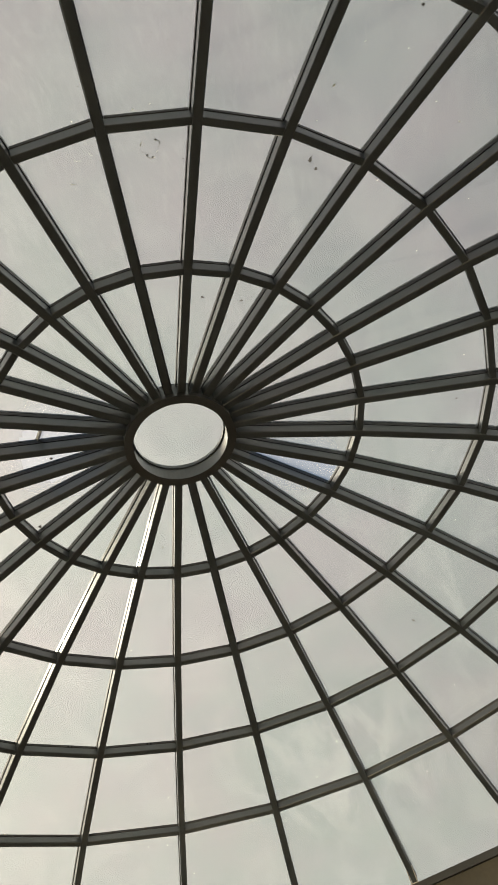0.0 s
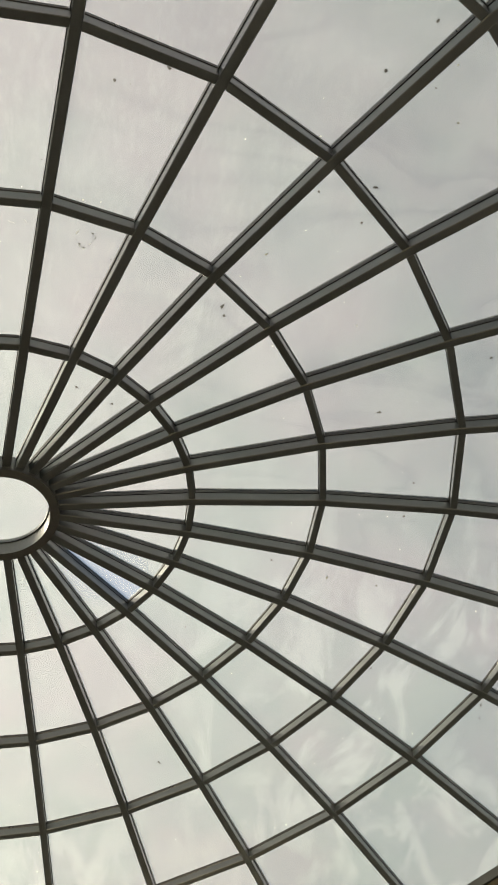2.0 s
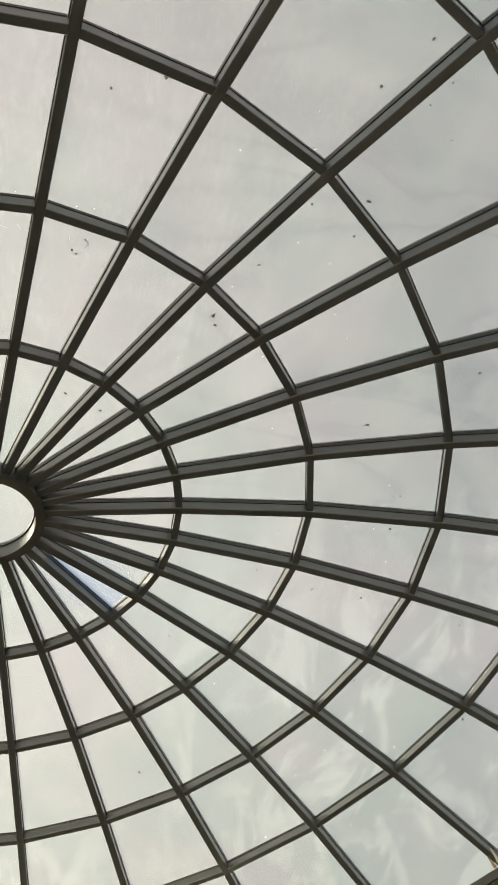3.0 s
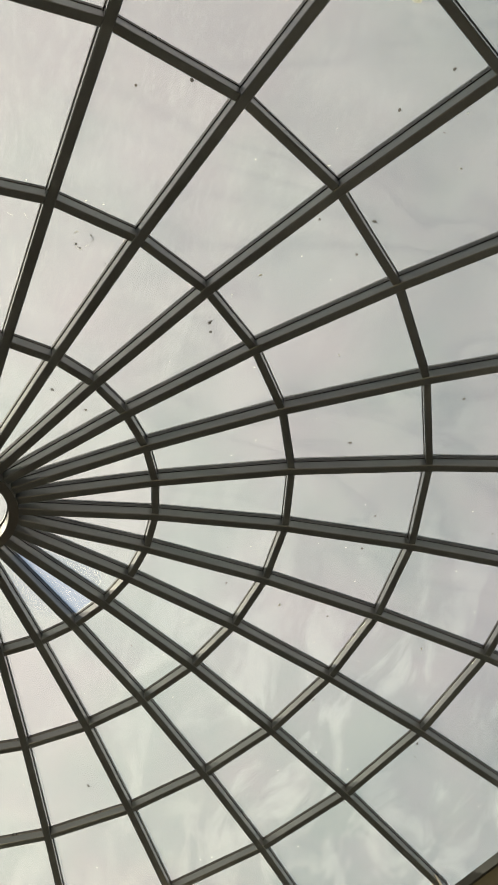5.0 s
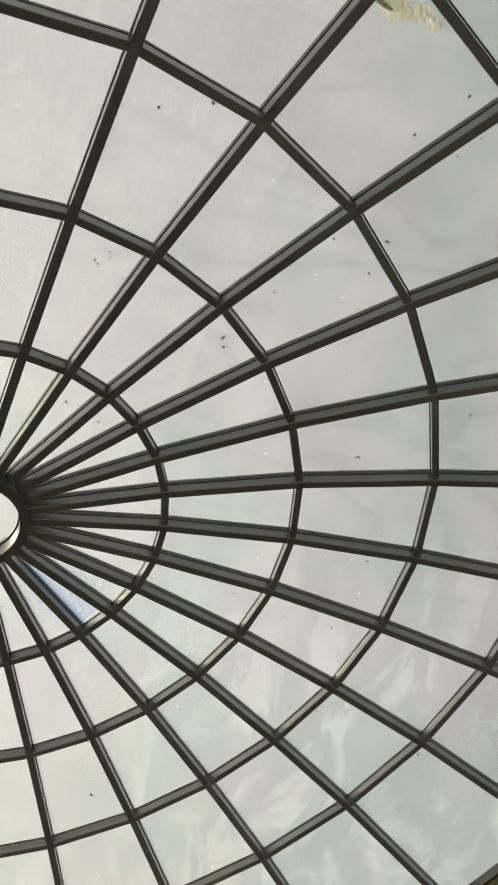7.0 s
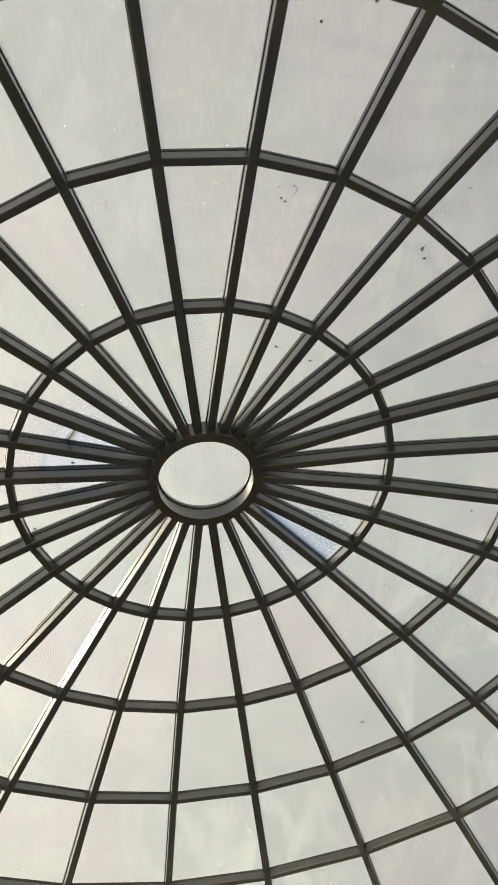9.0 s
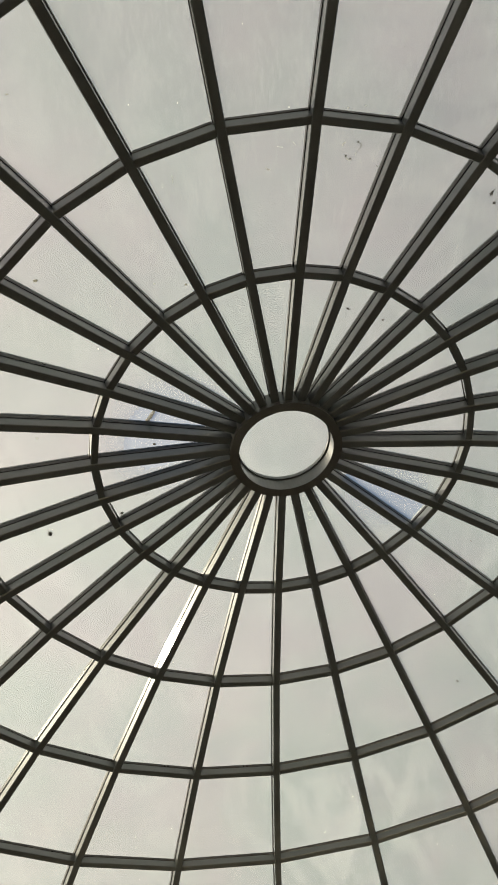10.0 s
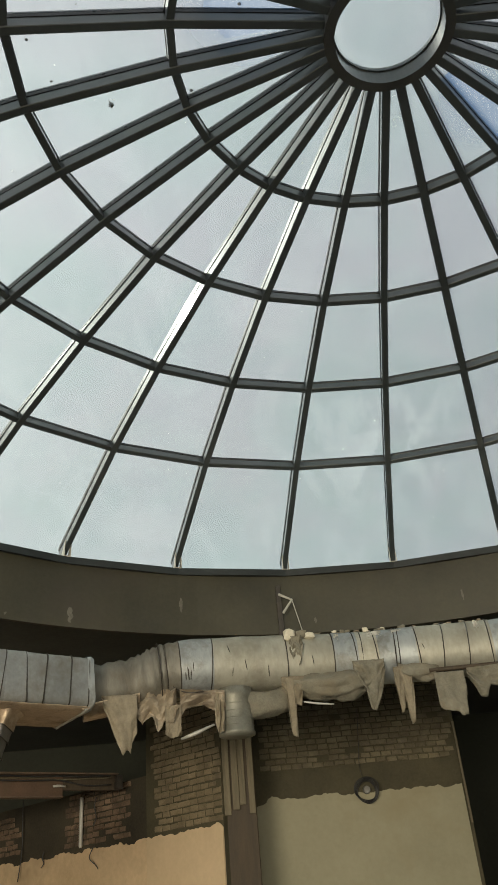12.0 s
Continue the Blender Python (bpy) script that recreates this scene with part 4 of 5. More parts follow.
# torn copper-brown foil between the crumpled jacket and the stub
crumpled(duct_a, (-1.83, 4.76, -1.47), (0.43, 0.03, -0.03), 0.25, TAN_FOIL, 71, "torn copper-brown foil", [(0, 1.0), (0.1, 0.7), (0.3, 0.62), (0.55, 0.55), (0.75, 0.75), (0.82, 0.72), (1, 0.9)], crumple=0.05, flat=True)
crumpled(duct_a, (-1.50, 4.77, -1.52), (0.085, 0.01, 0), 0.39, PALE_WRAP, 73, "narrow hanging jacket strip", [(0, 0.7), (0.3, 1.0), (0.7, 0.93), (1, 0.95)], crumple=0.03, flat=True)
crumpled(duct_a, (-2.28, 4.70, -1.46), (0.42, 0.03, 0), 0.42, TAN_FOIL, 77, "crumpled copper-brown foil", [(0, 0.5), (0.2, 0.75), (0.4, 0.6), (0.6, 0.98), (0.75, 0.7), (0.9, 0.8), (1, 0.5)], crumple=0.09, flat=True)
crumpled(duct_a, (-1.97, 4.72, -1.62), (0.15, 0.0, 0), 0.30, PALE_WRAP, 79, "stiff pale jacket strip", [(0, 0.9), (0.4, 1.0), (0.8, 0.95), (1, 0.8)], crumple=0.02, flat=True)
bm = bmesh.new()
sweep(bm, [Vector(p) - duct_a.location for p in ((-1.83, 4.77, -1.925), (-1.70, 4.77, -1.885), (-1.51, 4.77, -1.815))], [0.012, 0.02, 0.010], 8)
part("rod", mesh_of(bm, PALE_FOIL, True), duct_a, "bright bare metal rod")
bm = bmesh.new()
sweep(bm, smooth_line([Vector(p) - duct_a.location for p in ((-0.64, 4.85, -1.655), (-0.5, 4.845, -1.684), (-0.35, 4.85, -1.70))], 4), [0.007, 0.009, 0.01, 0.011, 0.012, 0.011, 0.01, 0.009, 0.006], 8)
part("rod", mesh_of(bm, PALE_FOIL, True), duct_a, "bright bare metal rod")
bm = bmesh.new()
sweep(bm, smooth_line([Vector(p) - duct_a.location for p in ((-2.0, 4.76, -1.34), (-1.85, 4.745, -1.47), (-1.72, 4.745, -1.51), (-1.6, 4.76, -1.50))], 5), [0.006] * 16, 6)
part("loose_strap", mesh_of(bm, STRAP, True), duct_a, "loose dark strap end")

# dark slits and runs on the round duct
for x, z, tall, thick, lean in ((-1.335, -1.108, 0.09, 0.008, 0.03), (-1.171, -1.273, 0.10, 0.010, 0.015), (-1.305, -1.336, 0.07, 0.007, -0.01), (-1.682, -1.278, 0.12, 0.014, 0.0), (-0.95, -1.33, 0.1, 0.010, 0.0), (-0.50, -1.25, 0.09, 0.008, 0.01), (0.62, -1.2, 0.06, 0.007, 0.02), (-1.735, -1.33, 0.13, 0.016, 0.01), (-1.71, -1.35, 0.1, 0.014, -0.01), (-1.76, -1.36, 0.07, 0.012, 0.0)):
    bm = bmesh.new()
    mid = float(np.interp(x, [p[0] for p in RIGHT[::-1]], [p[1] for p in RIGHT[::-1]]))
    level = float(np.interp(x, [p[0] for p in RIGHT[::-1]], [p[2] for p in RIGHT[::-1]]))
    pts = []
    for q in range(7):
        h = z + tall * (0.5 - q / 6)
        pts.append((x + lean * (q / 6 - 0.5), mid - 0.272 * (1 - min(0.95, abs(h - level) / 0.272) ** 2.3) ** (1 / 2.3) - 0.004, h))
    sweep(bm, [Vector(p) - duct_a.location for p in pts], [0.5 * thick * (0.35 + 0.65 * math.sin(math.pi * q / 6) + 0.3 * noise.noise(Vector((q, x * 9, 0)))) for q in range(7)], 6)
    part("slit", mesh_of(bm, STRAP, True), duct_a, "dark slit in the foil")

# tape ends along the top of the duct
for k, (x, y, z, w) in enumerate([(-0.907, 4.933, -1.008, 0.061), (-0.258, 4.977, -0.999, 0.053), (0.084, 4.986, -0.999, 0.149), (0.339, 4.977, -0.999, 0.105), (0.549, 4.960, -0.999, 0.044), (1.163, 4.872, -1.003, 0.053)]):
    crumpled(duct_a, (x, y - 0.01, z + 0.02), (w, 0, 0), 0.1 + 0.05 * (k % 2), PALE_FOIL, 40 + k, "peeling pale tape end", [(0, 0.6), (0.4, 1.0), (0.7, 0.5), (1, 0.9)], 0.004, 0.025)

# jacket sagging below the duct
bm = bmesh.new()
sag = smooth_line([(-0.78, 4.995, -1.40), (-0.6, 4.985, -1.462), (-0.328, 4.98, -1.49), (-0.06, 4.995, -1.47), (0.12, 5.012, -1.41)], 10)
sweep(bm, [p - duct_a.location for p in sag], [0.05 + 0.08 * math.sin(math.pi * k / (len(sag) - 1)) for k in range(len(sag))], 28, True, 0.06, 21)
part("sagging_jacket", mesh_of(bm, WOOL, True), duct_a, "sagging brown insulation jacket")
bm = bmesh.new()
sag = smooth_line([(0.345, 4.977, -1.365), (0.505, 4.955, -1.425), (0.64, 4.955, -1.44), (0.75, 4.96, -1.42)], 8)
sweep(bm, [p - duct_a.location for p in sag], [0.035 + 0.05 * math.sin(math.pi * k / (len(sag) - 1)) for k in range(len(sag))], 24, True, 0.06, 27)
part("sagging_jacket", mesh_of(bm, WOOL, True), duct_a, "sagging brown insulation jacket")
bm = bmesh.new()
sweep(bm, [Vector(p) - duct_a.location for p in smooth_line([(0.637, 4.890, -1.442), (0.988, 4.855, -1.442), (1.514, 4.784, -1.450)], 5)], [0.022] * 11, 10)
part("rail", mesh_of(bm, DARK_TIMBER, True), duct_a, "dark rail below the duct")

# round stub below the duct, with its elbow
stub = thing("duct_stub", "short galvanised duct stub hanging from the main duct", "air duct", (-1.301, 4.942, -1.512))
stub.scale = (0.97, 0.97, 0.93)
bm = bmesh.new()
sweep(bm, [(0, 0, 0.05), (0, 0, -0.05), (0, 0, -0.06), (0, 0, -0.38), (0, 0, -0.39), (0, 0, -0.42), (0, 0, -0.421), (0, 0, -0.1)], [0.172, 0.174, 0.17, 0.17, 0.18, 0.18, 0.166, 0.15], 32)
part("sleeve", mesh_of(bm, ZINC, True), stub)
for k in range(5):
    bm = bmesh.new()
    loop = [(0.171 * math.cos(a), 0.171 * math.sin(a), -0.12 - 0.07 * k) for a in (2 * math.pi * q / 32 for q in range(33))]
    sweep(bm, loop, [0.004] * 33, 5, False)
    part("swage", mesh_of(bm, ZINC), stub)
elbow = thing("duct_elbow", "dented brown duct elbow between the stub and the main duct", "air duct", (-0.986, 5.004, -1.477))
elbow.scale = (0.877, 0.877, 0.877)
bm = bmesh.new()
sweep(bm, smooth_line([(0.34, 0.08, 0.0), (0.2, 0.05, -0.1), (0.0, 0.0, -0.16), (-0.3, -0.06, -0.16)], 6), [0.12 + 0.002 * k for k in range(19)], 24, True, 0.03, 31)
part("sleeve", mesh_of(bm, WOOL, True), elbow)

# branch duct that drops from the wide duct
BRANCH_FOIL = surface("branch_foil", (0.13, 0.124, 0.116), (0.25, 0.24, 0.218), (0.3, 0.46), metal=0.4, scale=4, fine=22, bump=0.3, depth=0.01, stretch=(1, 1, 0.4), stain=(0.12, 0.105, 0.09))
branch = thing("branch_duct", "square foil-clad duct dropping from the wide duct to an elbow", "air duct", (-3.380, 4.241, -1.687))
BRANCH = smooth_line([(0, 0, 0.04), (-0.055, -0.03, -0.18), (-0.13, -0.075, -0.44), (-0.2, -0.115, -0.68), (-0.34, -0.15, -0.85), (-0.72, -0.22, -0.95), (-1.3, -0.3, -1.02)], 8)


def square_tube(first, last, swell, mat, seed, smooth=False, dent=0.008):
    """A stretch of the square branch, its flat face turned towards the hall."""
    bm = bmesh.new()
    rings = []
    for i in range(first, last + 1):
        d = (BRANCH[min(i + 1, len(BRANCH) - 1)] - BRANCH[max(i - 1, 0)]).normalized()
        wide = Vector((0.985, -0.17, 0))
        wide = (wide - d * wide.dot(d)).normalized() if abs(d.z) > 0.45 else d.cross(Vector((0, 1, 0))).normalized()
        deep = wide.cross(d).normalized()
        hw = 0.128 - 0.0006 * i + (swell[i - first] if isinstance(swell, list) else swell)
        ring = []
        for k in range(32):
            a = 2 * math.pi * (k + 0.5) / 32
            c, q = math.cos(a), math.sin(a)
            off = wide * (hw * math.copysign(abs(c) ** 0.28, c)) + deep * (0.86 * hw * math.copysign(abs(q) ** 0.28, q))
            ring.append(bm.verts.new(BRANCH[i] + off * (1 + dent * 8 * noise.noise(BRANCH[i] * 6 + off * 5 + Vector((seed, 0, 0))))))
        rings.append(ring)
    for u, v in zip(rings[:-1], rings[1:]):
        for k in range(32):
            bm.faces.new((u[k], u[(k + 1) % 32], v[(k + 1) % 32], v[k]))
    return mesh_of(bm, mat, smooth)


for a, b in zip((0, 5, 9, 13, 17, 21), (5, 9, 13, 17, 21, 26)):
    part("jacket", square_tube(a, b, 0.002 * (a % 3), BRANCH_FOIL, a), branch, "grey foil jacket")
part("skirt", square_tube(0, 6, [0.05, 0.035, 0.022, 0.014, 0.01, 0.008, 0.006], BRONZE, 44, True, 0.014), branch, "flared brown foil skirt at the top")
part("elbow", square_tube(26, 34, [0.008, 0.02, 0.012, 0.024, 0.014, 0.022, 0.012, 0.016, 0.008], PALE_FOIL, 51, False, 0.016), branch, "pale crumpled foil elbow")
part("tail", square_tube(34, len(BRANCH) - 1, 0.0, GREY_WRAP, 57), branch, "dark run of duct past the elbow")
for i in (6, 9, 13, 17, 21, 26):
    d = (BRANCH[i + 1] - BRANCH[i - 1]).normalized()
    wide = Vector((0.985, -0.17, 0))
    wide = (wide - d * wide.dot(d)).normalized()
    deep = wide.cross(d).normalized()
    loop = []
    for k in range(33):
        a = 2 * math.pi * k / 32
        c, q = math.cos(a), math.sin(a)
        loop.append(BRANCH[i] + wide * (0.131 * math.copysign(abs(c) ** 0.28, c)) + deep * (0.114 * math.copysign(abs(q) ** 0.28, q)))
    bm = bmesh.new()
    sweep(bm, loop, [0.006] * 33, 5, False)
    part("strap", mesh_of(bm, STRAP), branch)

# ---- small things under the dome ----
# bent bracket on the curb, with a wire
bracket = thing("bent_bracket", "bent white steel bracket fixed to the curb", "bracket", (-0.74, 5.51, -0.4))
bm = bmesh.new()
box(bm, (-0.03, 0.0, -0.42), (0.03, 0.03, 0.2), 0.003)
part("rod", mesh_of(bm, STRAP), bracket)
bm = bmesh.new()
sweep(bm, [(0.0, -0.02, 0.08), (0.14, -0.04, 0.0), (0.03, -0.05, -0.15)], [0.016] * 3, 6)
part("arm", mesh_of(bm, WHITE_STEEL), bracket, "white bent arm")
bm = bmesh.new()
sweep(bm, smooth_line([(0.14, -0.03, 0.02), (0.19, -0.01, -0.2), (0.25, 0.1, -0.4)], 6), [0.006] * 13, 6)
part("wire", mesh_of(bm, WHITE_STEEL, True), bracket)


def curb_mark(a, z, wide, tall, seed):
    """A thin dried splash on the inner face of the curb."""
    bm = bmesh.new()
    rows = []
    for k in range(9):
        v = k / 8
        w = wide * (0.35 + 0.5 * math.sin(math.pi * min(1, v * 1.2)) + 0.4 * noise.noise(Vector((v * 6, seed, 0))))
        sh = 0.3 * wide * noise.noise(Vector((v * 4, seed, 5)))
        rows.append([bm.verts.new((5.594 + o, sh + q * w / 2, z + tall * (0.5 - v))) for o in (0, 0.003) for q in (-1, 1)])
    for u, v in zip(rows[:-1], rows[1:]):
        for p, q in ((0, 1), (1, 3), (3, 2), (2, 0)):
            bm.faces.new((u[p], u[q], v[q], v[p]))
    ob = new("paint_splash", mesh_of(bm, SPLASH))
    ob.matrix_basis = turn(a)
    return tagged(ob, "faint dried pale splash on the brown curb", "stain", group="splashes on the curb")


for x, y, z, wide, tall in ((-1.82, 5.29, -0.43, 0.045, 0.16), (-2.92, 4.78, -0.63, 0.07, 0.16), (-3.47, 4.4, -0.70, 0.03, 0.03), (-0.35, 5.58, -0.62, 0.03, 0.07), (1.3, 5.44, -0.5, 0.03, 0.12)):
    curb_mark(math.atan2(y, x), z, wide, tall, x)


def chunk(name, label, at, size, mat, seed):
    bm = bmesh.new()
    bmesh.ops.create_icosphere(bm, subdivisions=2, radius=1.0)
    for v in bm.verts:
        k = 1 + 0.35 * noise.noise(v.co * 1.3 + Vector((seed, 0, 0)))
        v.co = Vector((max(-0.75, min(0.75, v.co.x)) * size[0], max(-0.75, min(0.75, v.co.y)) * size[1], max(-0.7, min(0.7, v.co.z)) * size[2])) * k
    ob = new(name, mesh_of(bm, mat))
    ob.location = at
    return tagged(ob, label, "rubble")


chunk("plaster_chunk", "pale plaster chunk lying on the silver duct", (-0.714, 4.907, -0.972), (0.075, 0.061, 0.083), CHALK, 1)
chunk("plaster_chunk", "pale plaster chunk lying on the silver duct", (-0.503, 4.933, -0.986), (0.066, 0.053, 0.044), CHALK, 7)
chunk("plaster_chunk", "grey rubble lump lying on the silver duct", (-0.591, 4.951, -0.959), (0.075, 0.061, 0.053), WOOL, 4)
rnd = random.Random(12)
for k in range(26):
    x = rnd.choice((-0.3, 0.05, 0.3, 0.62, 0.95, 1.2)) + rnd.gauss(0, 0.09)
    f = rnd.uniform(0.012, 0.034)
    chunk("rubble_piece", "pale dusty rubble piece lying on the duct", (x, 5.13 + rnd.uniform(-0.05, 0.06), -0.923 + 0.3 * f), (f * rnd.uniform(1.1, 2.0), f, f * rnd.uniform(0.7, 1.2)), rnd.choice((CHALK, PALE_WRAP, WOOL, TAN_FOIL)), 20 + k)

# cable coil on the cream wall
coil = thing("cable_coil", "black cable coil hanging on the sooty wall", "cable", (0.26, 7.74, -2.14))
rnd = random.Random(5)
for k in range(4):
    bm = bmesh.new()
    r = 0.115 + 0.012 * k
    ph = rnd.uniform(0, 6)
    sweep(bm, [(r * math.cos(a) + 0.012 * math.sin(2 * a + ph), -0.012 * k + 0.01 * math.sin(3 * a + ph), r * math.sin(a)) for a in (2 * math.pi * q / 36 for q in range(37))], [0.007] * 37, 6, False)
    part("loop", mesh_of(bm, CABLE, True), coil)
bm = bmesh.new()
sweep(bm, smooth_line([(-0.02, 0.01, 0.12), (-0.05, 0.02, 0.3), (-0.02, 0.02, 0.6), (0.02, 0.02, 1.0)], 6), [0.0035] * 19, 6)
part("lead", mesh_of(bm, CABLE, True), coil)
bm = bmesh.new()
bmesh.ops.create_cone(bm, cap_ends=True, segments=24, radius1=0.05, radius2=0.042, depth=0.05, matrix=Matrix.Translation((0, 0.01, 0.01)) @ Matrix.Rotation(math.pi / 2, 4, "X"))
part("junction_box", mesh_of(bm, GREY_WRAP), coil, "round grey junction box")

# metal corner strip beside the dark opening
strip = thing("corner_strip", "loose pale metal corner strip beside the dark opening", "trim strip", (1.49, 7.72, -2.6))
bm = bmesh.new()
box(bm, (-0.014, -0.004, 0), (0.014, 0.004, 1.2), 0.001)
box(bm, (0.010, -0.004, 0), (0.014, 0.03, 1.2), 0.001)
part("angle", mesh_of(bm, TIMBER), strip)

# white pipe on the low wall
at = M_LOW @ Vector((3.27, 0.05, -2.42))
pipe = thing("white_pipe", "short white plastic pipe on the dark brick wall", "pipe", tuple(at))
bm = bmesh.new()
sweep(bm, [(0, 0, 0), (0, 0, 0.02), (0, 0, 0.6), (0, 0, 0.62)], [0.02, 0.026, 0.026, 0.022], 14)
part("tube", mesh_of(bm, PLASTIC, True), pipe)
bm = bmesh.new()
sweep(bm, smooth_line([(0, 0, 0.6), (0.02, -0.01, 0.66), (0.07, -0.05, 0.68), (0.13, -0.11, 0.67)], 5), [0.02] * 16, 10)
part("bend", mesh_of(bm, DARK_TIMBER, True), pipe, "dark rubber bend")

# cables hanging on the low wall
for x, z0, drops in ((1.9, -1.32, 1.38), (3.57, -1.86, 0.33), (2.44, -2.4, 0.18), (1.25, -1.25, 0.3)):
    at = M_LOW @ Vector((x, 0.05, z0))
    cable = thing("hanging_cable", "thin dark cable hanging down the low brick wall", "cable", tuple(at))
    bm = bmesh.new()
    sweep(bm, smooth_line([(0.01, 0, 0.02), (-0.012, 0, -drops * 0.3), (0.014, -0.01, -drops * 0.7), (-0.02, -0.02, -drops)], 6), [0.008] * 19, 6)
    part("strand", mesh_of(bm, CABLE, True), cable)

# loose cable over the peach plaster
at = M_LOW @ Vector((3.55, 0.04, -2.46))
wire = thing("loose_wire", "thin black wire hanging over the peach plaster", "cable", tuple(at))
bm = bmesh.new()
sweep(bm, smooth_line([(0.0, 0.0, 0.04), (-0.06, -0.01, -0.1), (0.03, -0.02, -0.2), (0.14, -0.04, -0.36)], 6), [0.007] * 19, 6)
part("strand", mesh_of(bm, CABLE, True), wire)

# ---- debris on the panes ----
def on_pane(j, r):
    """A place on the pane's upper side and the turn that lies flat on it."""
    a = azimuth(j)
    rr = r * facet(j, r)
    i = 0
    while i < 4 and r > node_point(i + 1, PANE_UP + PANE_T).x:
        i += 1
    tilt = math.atan2(NODES[i][1] - NODES[i + 1][1], NODES[i + 1][0] - NODES[i][0])
    mid = azimuth(math.floor(j) + 0.5)
    return Vector((rr * math.cos(a), rr * math.sin(a), top_height(r) + 0.001)), turn(mid) @ Matrix.Rotation(tilt, 4, "Y")


def leaf_mesh(seed):
    """A curled leaf with a ragged outline and a stalk."""
    bm = bmesh.new()
    rnd = random.Random(seed)
    n = 12
    rows = []
    bend = rnd.uniform(-0.5, 0.5)
    for k in range(n + 1):
        u = k / n
        w = (0.26 * math.sin(math.pi * u ** 0.7) + 0.012) * (1 + rnd.uniform(-0.5, 0.3))
        y = bend * (u - 0.5) ** 2
        rows.append([bm.verts.new((u - 0.5, y + q * w * rnd.uniform(0.7, 1.1), 0.05 + 0.3 * (u - 0.5) ** 2 + 0.25 * abs(q) * w + o)) for o in (0, 0.04) for q in (-1, 0, 1)])
    for a, b in zip(rows[:-1], rows[1:]):
        for q, p in ((0, 1), (1, 2), (3, 4), (4, 5), (0, 3), (2, 5)):
            bm.faces.new((a[q], a[p], b[p], b[q]))
    sweep(bm, [(0.48, bend * 0.24, 0.12), (0.62, bend * 0.4, 0.08), (0.78, bend * 0.4 + 0.08, 0.03)], [0.022, 0.018, 0.012], 5)
    return mesh_of(bm, LEAF)


def lump_mesh(seed, mat):
    bm = bmesh.new()
    bmesh.ops.create_icosphere(bm, subdivisions=2, radius=0.5)
    for v in bm.verts:
        v.co *= 1 + 0.6 * noise.noise(v.co * 2.2 + Vector((seed, 3, 0)))
        v.co.z = max(-0.12, v.co.z * 0.45)
        v.co.z += 0.12
    return mesh_of(bm, mat)


LEAVES = [leaf_mesh(s) for s in range(4)]
LUMPS = [lump_mesh(s, LEAF) for s in range(4)]
rnd = random.Random(12)


def drop_on(name, label, category, data, j, r, size, spin, flat=1.0):
    size *= 0.7
    if j < 6 or j > 26:
        r += 0.04
    p, m = on_pane(j, r)
    ob = new(name, data)
    ob.matrix_basis = Matrix.Translation(p) @ m @ turn(spin) @ Matrix.Diagonal((size, size, size * flat, 1))
    return tagged(ob, label, category, group="debris on the dome")


# rib number, radius and size
for j, r, size in [(19.51, 1.93, 0.085), (2.45, 3.46, 0.05), (2.46, 2.26, 0.06), (1.52, 1.14, 0.045), (2.55, 1.17, 0.04), (4.75, 2.85, 0.06),
                   (11.38, 3.13, 0.06), (4.98, 3.84, 0.05), (18.61, 3.19, 0.09), (18.28, 3.92, 0.075), (8.18, 4.54, 0.045), (8.3, 4.62, 0.035)]:
    drop_on("dead_leaf", "curled dead brown leaf lying on a dome pane", "leaf", rnd.choice(LEAVES), j, r, size, rnd.uniform(0, 6))
for j, r, size in [(1.85, 3.89, 0.026), (1.86, 4.21, 0.026), (2.17, 3.2, 0.024), (2.63, 3.27, 0.024), (0.34, 3.16, 0.025), (0.67, 3.32, 0.03),
                   (2.58, 2.22, 0.028), (5.77, 3.1, 0.022), (5.79, 4.0, 0.022), (6.25, 3.12, 0.03), (7.33, 3.13, 0.028), (7.42, 2.22, 0.024),
                   (8.43, 3.55, 0.026), (4.35, 3.65, 0.03), (20.73, 2.33, 0.03), (18.58, 3.41, 0.035), (20.13, 2.24, 0.026), (21.27, 0.99, 0.03), (19.17, 1.38, 0.035)]:
    drop_on("dirt_speck", "small dark lump of dirt on a dome pane", "dirt", rnd.choice(LUMPS), j, r, size, rnd.uniform(0, 6))
p, m = on_pane(22.16, 1.06)
stick = thing("stick", "short split stick lying on a dome pane", "stick", tuple(p))
stick.matrix_basis = Matrix.Translation(p) @ m @ turn(0.5)
bm = bmesh.new()
sweep(bm, [(-0.03, -0.1, 0.02), (-0.01, -0.02, 0.022), (0.01, 0.05, 0.02), (0.02, 0.09, 0.018)], [0.017, 0.015, 0.014, 0.008], 8)
part("twig", mesh_of(bm, BARK), stick)

def scrape(label, j, r, arcs, seed):
    """Thin curved strokes dried on a pane."""
    rnd = random.Random(seed)
    p, m = on_pane(j, r)
    ob = thing("dried_smear", label, "smear", group="debris on the dome")
    ob.matrix_basis = Matrix.Translation(p) @ m
    for radius, a0, a1, thick in arcs:
        bm = bmesh.new()
        pts = []
        for k in range(11):
            a = a0 + (a1 - a0) * k / 10
            q = radius * (1 + 0.35 * noise.noise(Vector((a * 2, seed, radius * 9))))
            pts.append((q * math.cos(a), q * math.sin(a), 0.003))
        sweep(bm, pts, [0.6 * thick * rnd.uniform(0.2, 1.0) for _ in pts], 5)
        part("stroke", mesh_of(bm, SPLASH if round(radius * 1000) % 10 else DROPPING), ob)


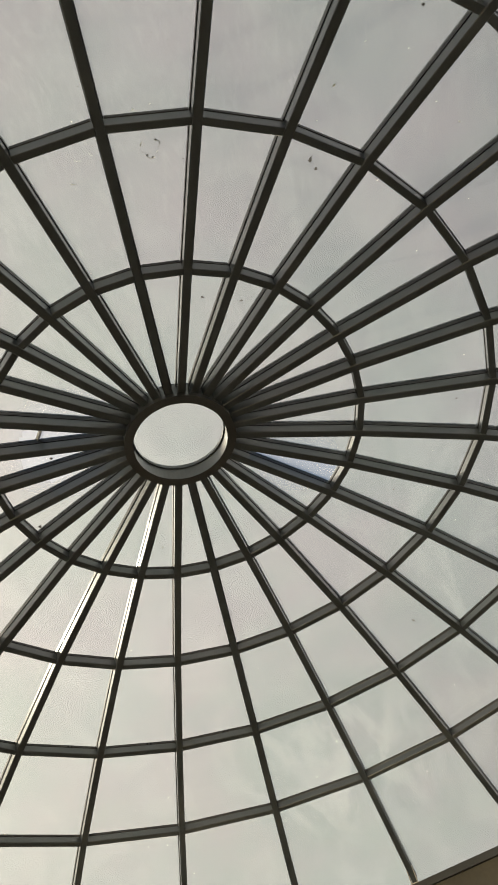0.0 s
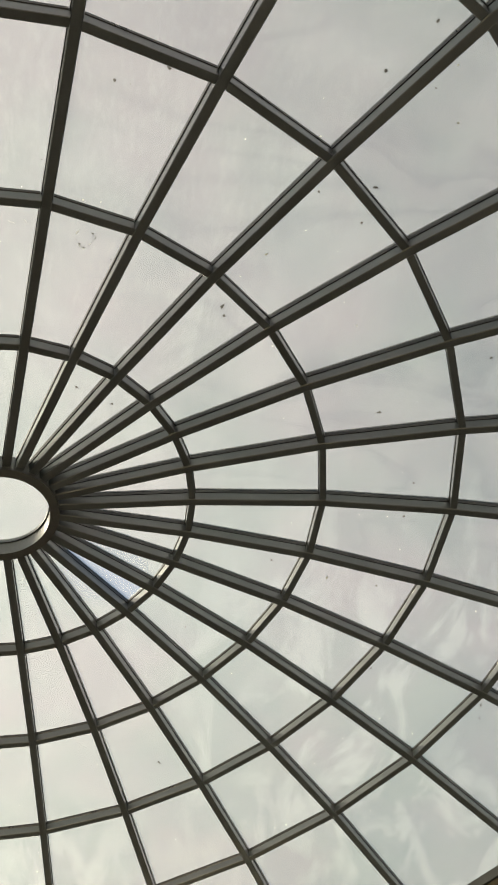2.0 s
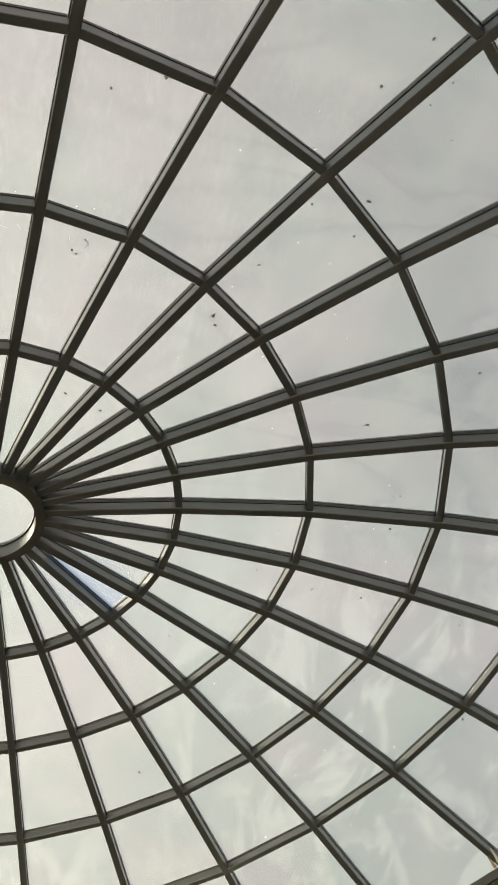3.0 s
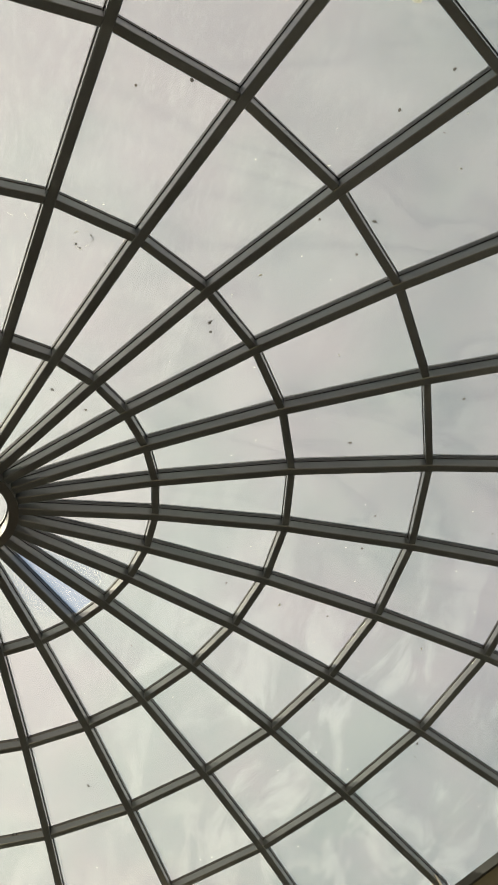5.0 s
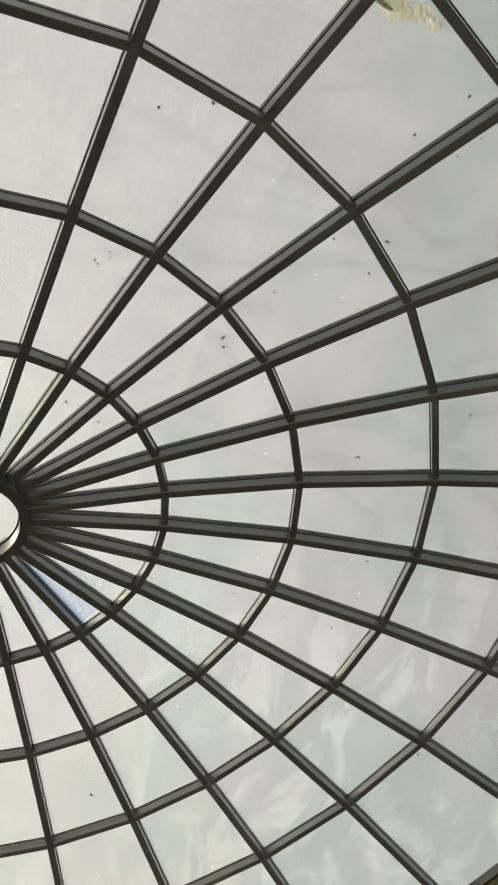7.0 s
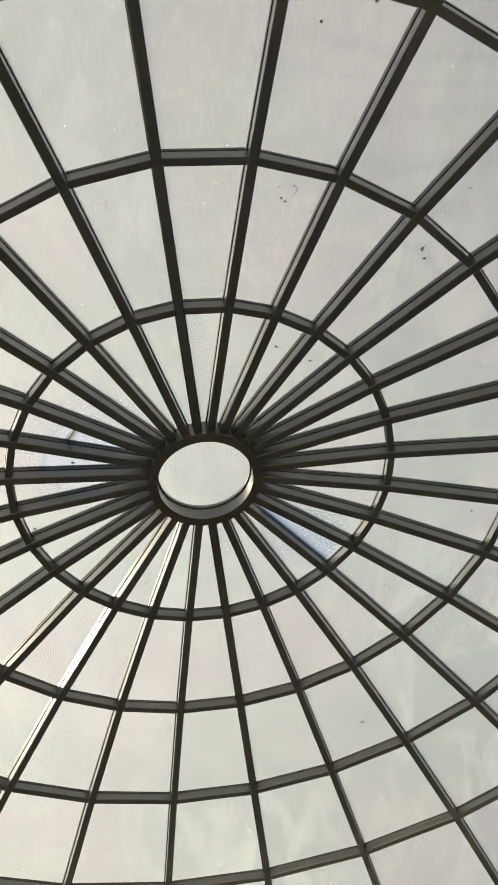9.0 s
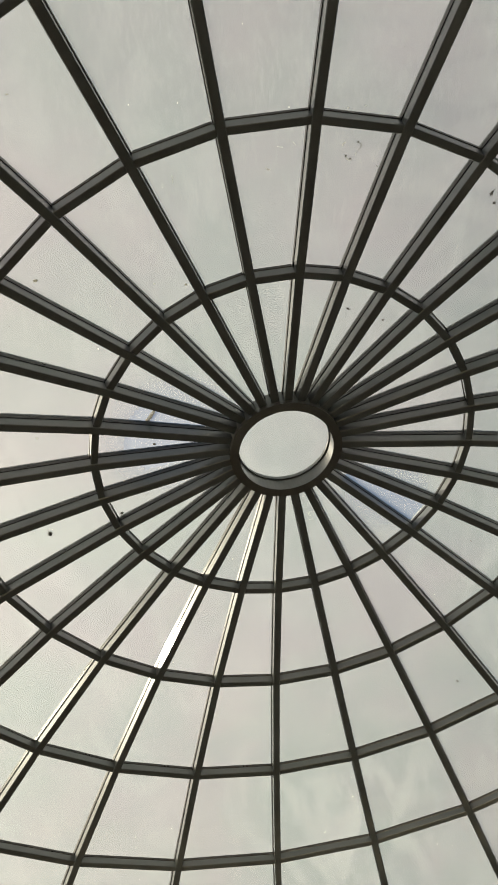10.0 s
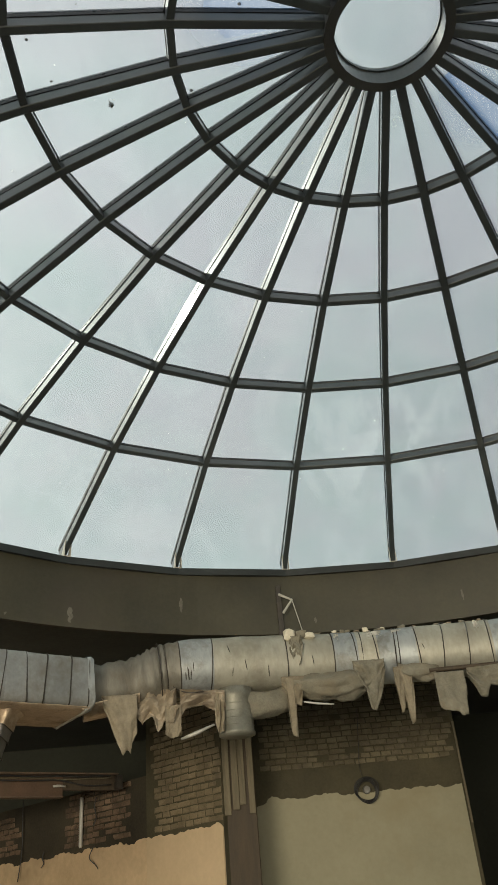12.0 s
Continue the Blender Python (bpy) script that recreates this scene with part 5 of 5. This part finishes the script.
scrape("round dried smear on a dome pane", 0.51, 2.25, [(0.055, 0.5, 1.5, 0.006), (0.05, 1.9, 2.3, 0.004), (0.06, 2.8, 3.8, 0.006), (0.045, 4.2, 4.4, 0.005), (0.06, 5.0, 5.5, 0.005)], 1)
for j, r, size in ((0.53, 2.155, 0.016), (0.47, 2.17, 0.02), (0.58, 2.26, 0.016)):
    drop_on("dirt_speck", "small dark lump of dirt on a dome pane", "dirt", LUMPS[1], j, r, size, j * 9)
scrape("scribbled dried smear on a dome pane", 27.61, 2.22, [(0.05, 0.2, 0.9, 0.003), (0.09, 3.5, 3.9, 0.004), (0.12, 1.0, 1.3, 0.003)], 2)
scrape("small dried smear on a dome pane", 26.28, 2.23, [(0.03, 1.0, 2.4, 0.004), (0.05, 4.0, 4.6, 0.003)], 3)
scrape("pencil-like scribbled smear on a dome pane", 12.39, 0.80, [(0.03, 0.4, 2.7, 0.004), (0.045, 2.8, 4.5, 0.0035), (0.06, 0.2, 1.1, 0.003), (0.02, 3.0, 5.6, 0.003), (0.07, 3.4, 4.0, 0.0035)], 4)
scrape("pencil-like scribbled smear on a dome pane", 12.45, 0.64, [(0.025, 0.4, 2.2, 0.003), (0.04, 2.6, 3.6, 0.003)], 5)

m_wrap, n_, l_, o_ = material("yellowed_wrapper")
t_ = n_.new("ShaderNodeBsdfTranslucent")
d_ = n_.new("ShaderNodeBsdfDiffuse")
c_ = ramp(n_, l_, noise_node(n_, l_, 14.0, 5.0).outputs["Fac"], [(0.35, (0.66, 0.6, 0.42)), (0.65, (0.86, 0.84, 0.74))])
l_.new(c_.outputs["Color"], t_.inputs["Color"])
l_.new(c_.outputs["Color"], d_.inputs["Color"])
x_ = n_.new("ShaderNodeMixShader")
x_.inputs["Fac"].default_value = 0.35
l_.new(t_.outputs["BSDF"], x_.inputs[1])
l_.new(d_.outputs["BSDF"], x_.inputs[2])
y_ = n_.new("ShaderNodeMixShader")
y_.inputs["Fac"].default_value = 0.45
l_.new(x_.outputs["Shader"], y_.inputs[1])
l_.new(n_.new("ShaderNodeBsdfTransparent").outputs["BSDF"], y_.inputs[2])
l_.new(y_.outputs["Shader"], o_.inputs["Surface"])
p, m = on_pane(1.27, 4.275)
wrapper = thing("plastic_wrapper", "crumpled yellowed plastic wrapper lying on a dome pane", "wrapper")
wrapper.matrix_basis = Matrix.Translation(p) @ m @ turn(1.15)
bm = bmesh.new()
rows = []
for k in range(25):
    u = k / 24
    w = 0.04 * (1 + 0.8 * noise.noise(Vector((u * 5, 2, 0)))) * (0.5 + 0.8 * math.sin(math.pi * u))
    rows.append([bm.verts.new((0.36 * (u - 0.5), w * q + 0.02 * math.sin(u * 7), 0.012 + 0.012 * abs(noise.noise(Vector((u * 9, q * 3, 4)))) + 0.004 * (q == 0) + o)) for o in (0, 0.003) for q in (-1, -0.5, 0, 0.5, 1)])
for a, b in zip(rows[:-1], rows[1:]):
    for q, v in ((0, 1), (1, 2), (2, 3), (3, 4), (5, 6), (6, 7), (7, 8), (8, 9), (0, 5), (4, 9)):
        bm.faces.new((a[q], a[v], b[v], b[q]))
part("film", mesh_of(bm, m_wrap), wrapper)
bm = bmesh.new()
sweep(bm, [(-0.2, 0.0, 0.012), (-0.14, 0.012, 0.014), (-0.09, 0.02, 0.012)], [0.010, 0.014, 0.006], 7)
part("torn_end", mesh_of(bm, BARK), wrapper, "dark dirty torn end")
drop_on("dead_leaf", "grey curled leaf beside a plastic wrapper", "leaf", LEAVES[1], 1.43, 4.35, 0.07, 1.1)



def scatter(count, mat, seed, small, big):
    """Fine dirt strewn over the panes, one mesh."""
    rnd = random.Random(seed)
    bm = bmesh.new()
    for _ in range(count):
        j = rnd.uniform(0, 28)
        j = math.floor(j) + 0.08 + 0.84 * (j % 1)
        r = math.sqrt(rnd.uniform(0.8, 29.0))
        p, m = on_pane(j, r)
        size = rnd.uniform(small, big) * (2.2 if rnd.random() < 0.06 else 1)
        mm = Matrix.Translation(p) @ m @ turn(rnd.uniform(0, 6)) @ Matrix.Diagonal((size * rnd.uniform(0.8, 2.6), size, size * 0.4, 1))
        bmesh.ops.create_icosphere(bm, subdivisions=1, radius=0.5, matrix=mm)
    return mesh_of(bm, mat, True)


tagged(new("dirt_grains", scatter(240, LEAF, 71, 0.003, 0.0065)), "fine dark dirt grains strewn over the dome panes", "dirt", kind="stuff")
tagged(new("dried_drops", scatter(240, DROPPING, 72, 0.004, 0.01)), "small pale dried drops strewn over the dome panes", "dirt", kind="stuff")

# bricks last
brickwork(wall_north, 0.1, 2.64, -1.82, -0.34, BRICK, 100, course=0.071, headers=0.92)
brickwork(wall_pier, 0.02, 1.31, -2.42, -0.7, PIER_BRICK, 200, headers=0.85, rake=0.07)
brickwork(wall_northwest, 2.85, 4.25, -2.40, -1.76, RED_BRICK, 300, gone=0.06)
brickwork(wall_northwest, 1.0, 1.85, -2.35, -1.86, RED_BRICK, 340, gone=0.12)
